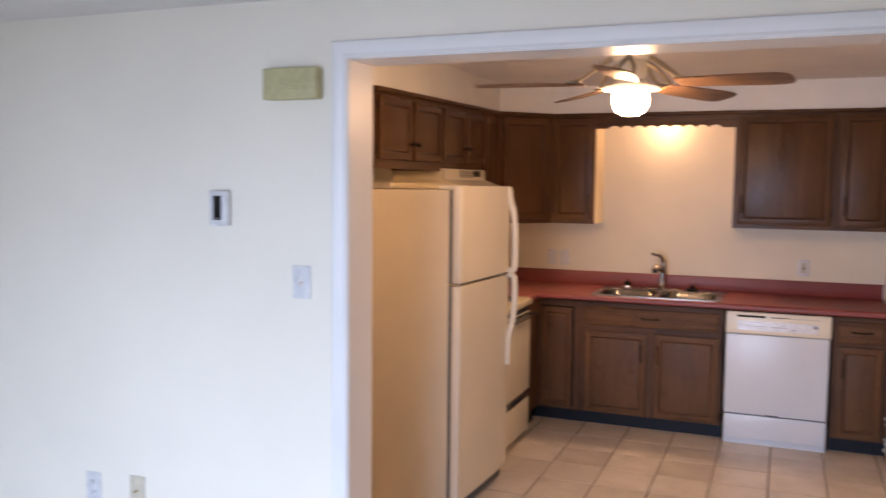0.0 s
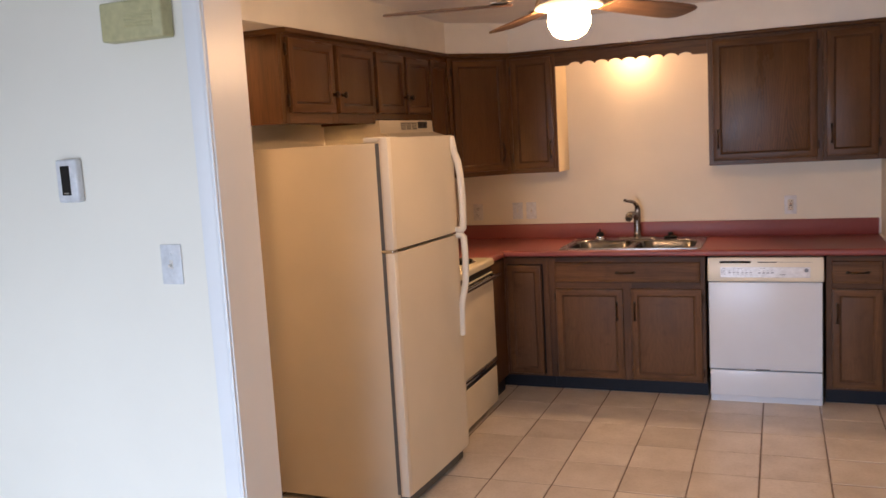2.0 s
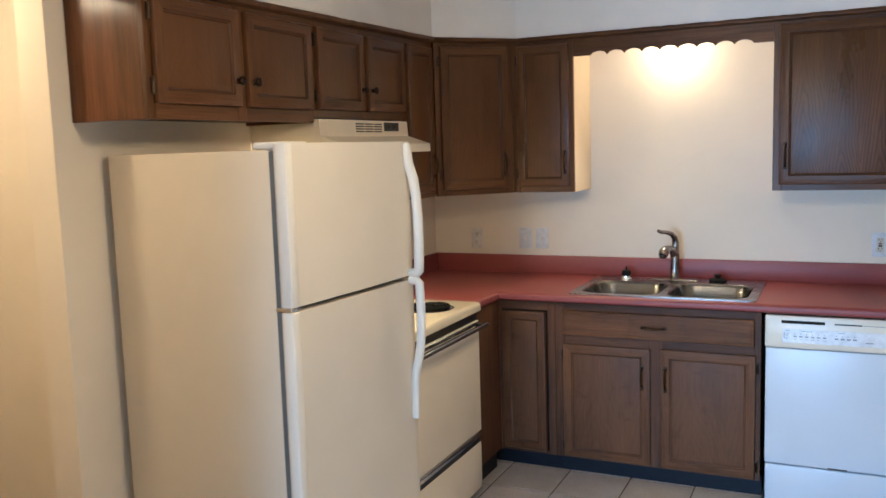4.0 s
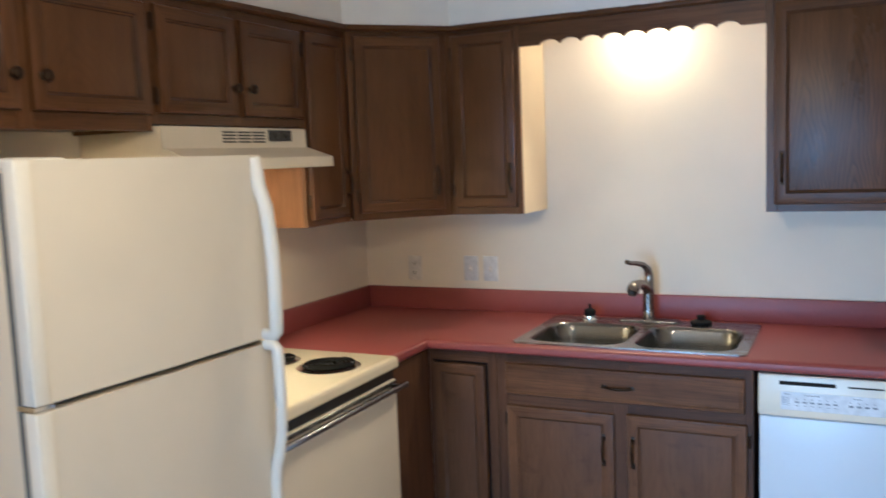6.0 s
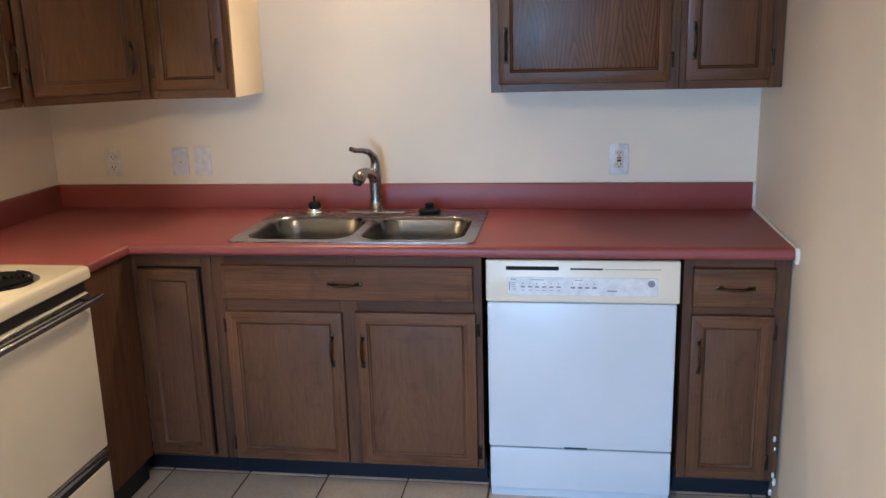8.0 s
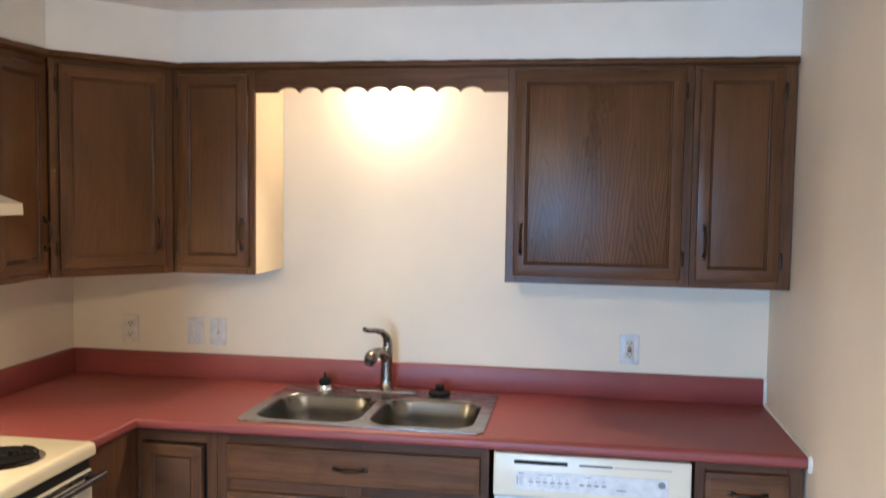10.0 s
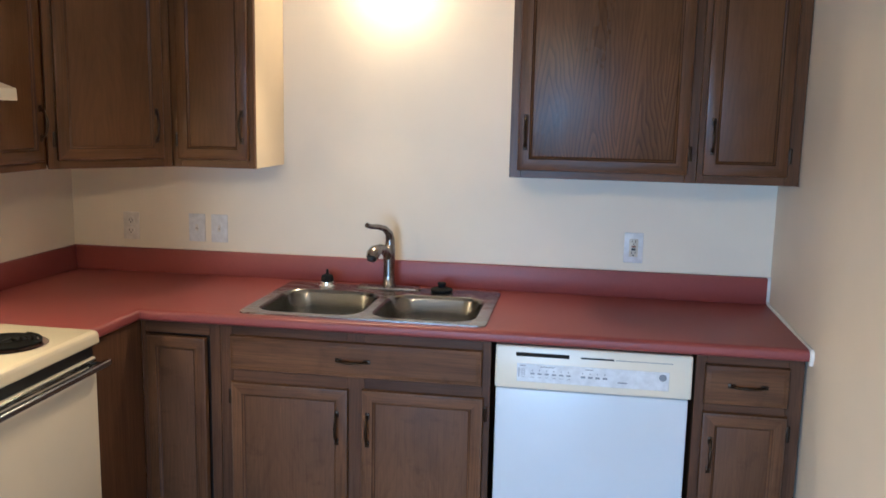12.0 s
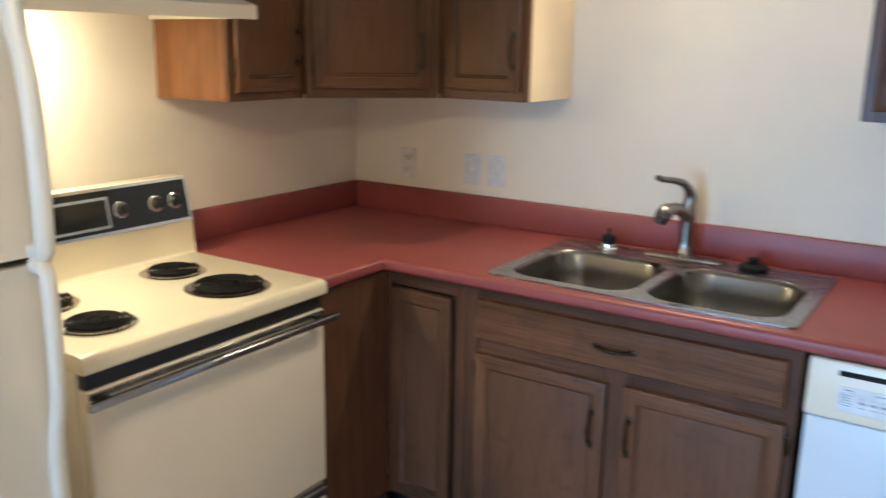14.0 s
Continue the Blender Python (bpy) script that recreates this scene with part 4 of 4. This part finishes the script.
for x in (0.54, 0.598):
    part("rocker", box(x, x + 0.028, -0.3415, -0.335, 1.694, 1.712, 0.002), BLACK, sw)
part("lamp_lens", box(0.10, 0.28, -0.22, -0.13, 1.628, 1.6395, 0.003), HOOD_LENS, hood, "glowing lamp lens under the hood")

# ---- refrigerator ----
FW = 0.695
fr = thing("refrigerator", pose(0.628, -2.504, 0, 0, 0, 87) @ pose(0, 0.735, 0), "almond top-freezer refrigerator with long curved handles", "refrigerator")
FB = -0.735
part("cabinet_shell", box(0.0005, FW - 0.004, FB, -0.075, 0.03, 1.632, 0.006, 3), FRIDGE_SIDE, fr)
part("gasket", box(0.001, FW - 0.006, FB - 0.0142, FB + 0.008, 0.09, 1.628), GASKET, fr, "grey door gasket")
part("grille", box(0.02, FW - 0.02, FB - 0.02, FB + 0.01, 0.015, 0.085, 0.004), GASKET, fr, "dark kick grille")
for x in (0.05, FW - 0.05):
    part("foot", lathe([(0.022, 0), (0.022, 0.012), (0.012, 0.016), (0.012, 0.032)], 16), BLACK, fr, "", pose(x, FB + 0.06, 0))
D0, D1 = FB - 0.014, FB - 0.052


def fridge_door(name, z0, z1):
    outline = [(0.0, D0), (0.0, D1 + 0.006), (0.003, D1 + 0.001), (0.035, D1 - 0.002), (FW / 2, D1 - 0.006), (FW - 0.035, D1 - 0.002), (FW - 0.003, D1 + 0.001), (FW, D1 + 0.006), (FW, D0)]
    return part(name, prism(outline, z0, z1, 0.0012), FRIDGE_SKIN, fr, "", None, 45)


fz = fridge_door("freezer_door", 1.178, 1.650)
lo = fridge_door("fresh_food_door", 0.085, 1.163)
part("end_cap", box(-0.003, 0.032, D1 - 0.004, D1 + 0.03, 1.178, 1.651, 0.004), HANDLE_WHITE, fz, "pale edge strip")
part("end_cap", box(-0.003, 0.032, D1 - 0.004, D1 + 0.03, 0.085, 1.164, 0.004), HANDLE_WHITE, lo, "pale edge strip")
hx = FW - 0.03
Y0 = D1 - 0.004


def grip(door, rows):
    pts = [(hx, Y0 - o, z + 0.030) for z, o in rows]
    part("handle", tube(pts, 0.0145, 12, None, 1.25), HANDLE_WHITE, door, "pale moulded handle")


grip(fz, [(1.612, -0.004), (1.585, 0.002), (1.54, 0.008), (1.49, 0.026), (1.43, 0.034), (1.36, 0.039), (1.28, 0.040), (1.20, 0.038), (1.165, 0.036), (1.158, 0.03), (1.157, 0.0)])
grip(lo, [(1.132, 0.0), (1.130, 0.03), (1.122, 0.036), (1.06, 0.039), (0.98, 0.039), (0.90, 0.034), (0.85, 0.024), (0.81, 0.012), (0.77, 0.006), (0.70, 0.004), (0.63, 0.002)])
part("hinge_cover", box(0.0, 0.12, FB - 0.045, FB + 0.06, 1.634, 1.655, 0.006, 3), HANDLE_WHITE, fr, "pale hinge cover")
hg = bmesh.new()
boxed(hg, 0.0, 0.045, D1 + 0.004, D0 + 0.02, 1.165, 1.176, 0.001)
tube([(0.012, D1 + 0.014, 1.154), (0.012, D1 + 0.014, 1.184)], 0.006, 10, hg)
part("hinge", hg, CHROME, fr, "metal middle hinge")

# ---- ceiling fan ----
FX, FY, FZ = 1.515, -2.72, 2.068
fan = thing("ceiling_fan", pose(FX, FY, FZ), "white ceiling fan with five brown blades and a lit globe", "ceiling fan")
part("canopy", lathe([(0.0, 0.284), (0.105, 0.284), (0.11, 0.276), (0.105, 0.258), (0.06, 0.24), (0.0, 0.24)], 36), FAN_WHITE, fan)
part("motor", lathe([(0.0, 0.245), (0.09, 0.24), (0.108, 0.228), (0.115, 0.195), (0.112, 0.155), (0.095, 0.128), (0.06, 0.112), (0.0, 0.112)], 40), FAN_WHITE, fan)
part("band", lathe([(0.1145, 0.200), (0.1165, 0.194), (0.1160, 0.176), (0.1135, 0.170)], 40), BRASS, fan, "brass band")
part("switch_housing", lathe([(0.0, 0.115), (0.058, 0.112), (0.062, 0.06), (0.058, 0.035), (0.072, 0.022), (0.075, 0.006), (0.0, 0.0)], 32), FAN_WHITE, fan)
part("shade_rim", lathe([(0.0, 0.012), (0.08, 0.010), (0.108, 0.003), (0.118, -0.003), (0.116, -0.008), (0.09, -0.006), (0.0, -0.004)], 40), RIM, fan, "glowing glass rim of the lamp")
part("globe", lathe([(0.058, -0.006), (0.070, -0.018), (0.075, -0.045), (0.072, -0.072), (0.057, -0.098), (0.032, -0.112), (0.0, -0.117)], 32), GLOBE, fan, "lit opal glass globe")
for k in range(5):
    a = -15 + 72 * k
    turn = pose(0, 0, 0, 0, 0, a)
    iron = bmesh.new()
    tube([(0.085, 0, 0.118), (0.12, 0.016, 0.098), (0.16, 0.030, 0.066), (0.20, 0.030, 0.036), (0.25, 0.010, 0.022)], [0.010, 0.009, 0.008, 0.008, 0.007], 8, iron)
    tube([(0.085, 0, 0.118), (0.12, -0.016, 0.098), (0.16, -0.030, 0.066), (0.20, -0.030, 0.036), (0.25, -0.010, 0.022)], [0.010, 0.009, 0.008, 0.008, 0.007], 8, iron)
    boxed(iron, 0.215, 0.275, -0.035, 0.035, 0.016, 0.021, 0.002)
    br = part("blade_iron", iron, FAN_IRON, fan, "pale metal ornate blade arm", turn)
    outline = []
    for u, w in ((0.20, 0.050), (0.26, 0.058), (0.40, 0.066), (0.55, 0.071), (0.608, 0.068), (0.637, 0.055), (0.65, 0.03)):
        outline.append((u, -w))
    outline += [(u, -w) for u, w in reversed(outline)]
    part("blade", prism(outline, 0.0, 0.006, 0.001), BLADE, br, "brown wooden blade", pose(0, 0, 0.016, -11, 1.5, 0))

# Ceiling lamp of the hall beside the kitchen.
hl = thing("hall_ceiling_light", pose(-0.59, -3.2, CEIL), "lit round ceiling lamp in the hall beside the kitchen", "ceiling light")
part("base", lathe([(0, 0), (0.11, 0), (0.11, -0.02), (0, -0.022)], 32), FAN_WHITE, hl)
part("globe", lathe([(0.10, -0.02), (0.115, -0.05), (0.105, -0.09), (0.07, -0.12), (0, -0.135)], 32), HALL_GLOBE, hl, "lit glass bowl")

# ---- wall plates and devices ----


def rocker_screws(plate, zs):
    for z in zs:
        part("screw", lathe([(0, 0.0018), (0.003, 0.0015), (0.0035, 0)], 12, None, pose(0, 0, 0, 90, 0, 0)), WHITE_PLASTIC, plate, "", pose(0, -0.006, z))


def outlet(at, label, plate_mat=WHITE_PLASTIC, face_mat=WHITE_PLASTIC, gfci=False):
    o = thing("outlet", at, label, "outlet", "wall outlets")
    part("plate", box(-0.036, 0.036, -0.006, 0.0, -0.058, 0.058, 0.003), plate_mat, o)
    if gfci:
        part("face", box(-0.0165, 0.0165, -0.009, -0.004, -0.034, 0.034, 0.0015), face_mat, o, "almond test-button receptacle")
        part("button", box(-0.008, 0.008, -0.0115, -0.008, -0.009, -0.001, 0.001), BLACK, o)
        part("button", box(-0.008, 0.008, -0.0115, -0.008, 0.002, 0.009, 0.001), plain("red_button", (0.25, 0.10, 0.05), 0.5), o)
    for s in (-1, 1):
        c = 0.0215 * s
        if not gfci:
            part("face", lathe([(0.0, 0.003), (0.0155, 0.003), (0.017, 0)], 20, None, pose(0, 0, 0, 90, 0, 0)), face_mat, o, "", pose(0, -0.0058, c))
        for x in (-0.0065, 0.0065):
            part("slot", box(x - 0.0012, x + 0.0012, -0.0097, -0.006, c - 0.001, c + 0.007), VOID, o)
        part("ground_hole", box(-0.0022, 0.0022, -0.0097, -0.006, c - 0.009, c - 0.0045), VOID, o)
    rocker_screws(o, (0.0,) if not gfci else (-0.05, 0.05))
    return o


def toggle_switch(at, label):
    s = thing("light_switch", at, label, "switch", "light switches")
    part("plate", box(-0.036, 0.036, -0.006, 0.0, -0.058, 0.058, 0.003), WHITE_PLASTIC, s)
    part("collar", box(-0.006, 0.006, -0.0075, -0.005, -0.013, 0.013, 0.001), IVORY, s)
    part("toggle", box(-0.004, 0.004, -0.018, -0.006, -0.002, 0.006, 0.0015), IVORY, s, "", pose(0, 0, 0, 20, 0, 0))
    rocker_screws(s, (-0.03, 0.03))
    return s


outlet(pose(2.264, 0, 1.106), "white wall plate with an almond safety receptacle", WHITE_PLASTIC, BEIGE_PLASTIC, True)
outlet(pose(0.199, 0, 1.107), "off-white wall outlet above the backsplash", IVORY, IVORY)
toggle_switch(pose(0.492, 0, 1.110), "white toggle switch above the backsplash")
toggle_switch(pose(0.590, 0, 1.110), "white toggle switch above the backsplash")
outlet(pose(XR, -2.146, 0.408, 0, 0, -90), "almond outlet low on the kitchen side wall", BEIGE_PLASTIC, BEIGE_PLASTIC)
toggle_switch(pose(0.572, YL, 1.316), "white toggle switch beside the kitchen opening")
outlet(pose(-0.387, YL, 0.447), "white outlet low on the living room wall")
jack = thing("cable_jack", pose(-0.168, YL, 0.46), "almond cable jack plate low on the wall", "jack")
part("plate", box(-0.036, 0.036, -0.006, 0, -0.058, 0.058, 0.003), BEIGE_PLASTIC, jack)
part("socket", lathe([(0, 0.014), (0.005, 0.014), (0.006, 0)], 14, None, pose(0, -0.006, 0, 90, 0, 0)), BRASS, jack, "brass threaded socket")

th = thing("thermostat", pose(0.240, YL, 1.568), "white wall thermostat with a dark display", "thermostat")
part("body", box(-0.040, 0.040, -0.028, 0.0, -0.064, 0.064, 0.008, 3), WHITE_PLASTIC, th)
part("display", box(-0.020, 0.014, -0.0295, -0.026, -0.042, 0.045, 0.001, 1), GLASS_BLACK, th, "dark display window")
part("slider", box(-0.012, 0.006, -0.031, -0.028, -0.038, -0.034, 0.0008, 1), CHROME, th)

chime = thing("door_chime", pose(0.551, YL, 1.999), "yellowed plastic door chime box on the wall", "door chime")
part("cover", box(-0.105, 0.105, -0.052, 0.0, -0.053, 0.053, 0.007, 3), CHIME_PLASTIC, chime)
for k in range(5):
    part("louver", box(-0.02, 0.075, -0.0545, -0.05, -0.022 + 0.009 * k, -0.018 + 0.009 * k, 0.0008, 1), CHIME_PLASTIC, chime)

# White paint drips at the foot of the end cabinet.
bm = bmesh.new()
for x, y, z, r in ((2.750, -0.613, 0.26, 0.007), (2.753, -0.613, 0.225, 0.005), (2.752, -0.613, 0.13, 0.007), (2.757, -0.613, 0.105, 0.009), (2.75, -0.60, 0.06, 0.008)):
    bmesh.ops.create_icosphere(bm, subdivisions=2, radius=r, matrix=Matrix.LocRotScale((x, y, z), None, (0.7, 0.35, 1.6)))
structure("trim_drips", bm, CAULK, "white paint drips on the end cabinet's edge", "paint")

# ---- floor tiles ----
PX, PY, GAP = 0.302, 0.301, 0.007
X0, YT0 = 2.103 - 8 * PX, -1.138 + 4 * PY
shapes = {}


def tile_mesh(w, d):
    key = (round(w, 3), round(d, 3))
    if key not in shapes:
        i = 0.0025
        shapes[key] = finish(lofted([[(a, b, z) for a, b in ((j, j), (w - j, j), (w - j, d - j), (j, d - j))] for j, z in ((0, -0.003), (0, 0.0025), (i, 0.004))], None, True, False), "tile", TILE, 20)
    return shapes[key]


floor = bpy.data.objects["floor"]
rnd = random.Random(11)
for i in range(0, 11):
    for j in range(0, 14):
        x0, x1 = max(XL, X0 + i * PX), min(XR - 0.012, X0 + (i + 1) * PX)
        y1, y0 = min(-0.02, YT0 - j * PY), max(YL, YT0 - (j + 1) * PY)
        if x1 - x0 < 0.03 or y1 - y0 < 0.03:
            continue
        part("tile", tile_mesh(x1 - x0 - GAP, y1 - y0 - GAP), None, floor, "", pose(x0 + GAP / 2 + rnd.uniform(-0.001, 0.001), y0 + GAP / 2 + rnd.uniform(-0.001, 0.001), 0, rnd.uniform(-0.15, 0.15), rnd.uniform(-0.15, 0.15), rnd.uniform(-0.2, 0.2)))
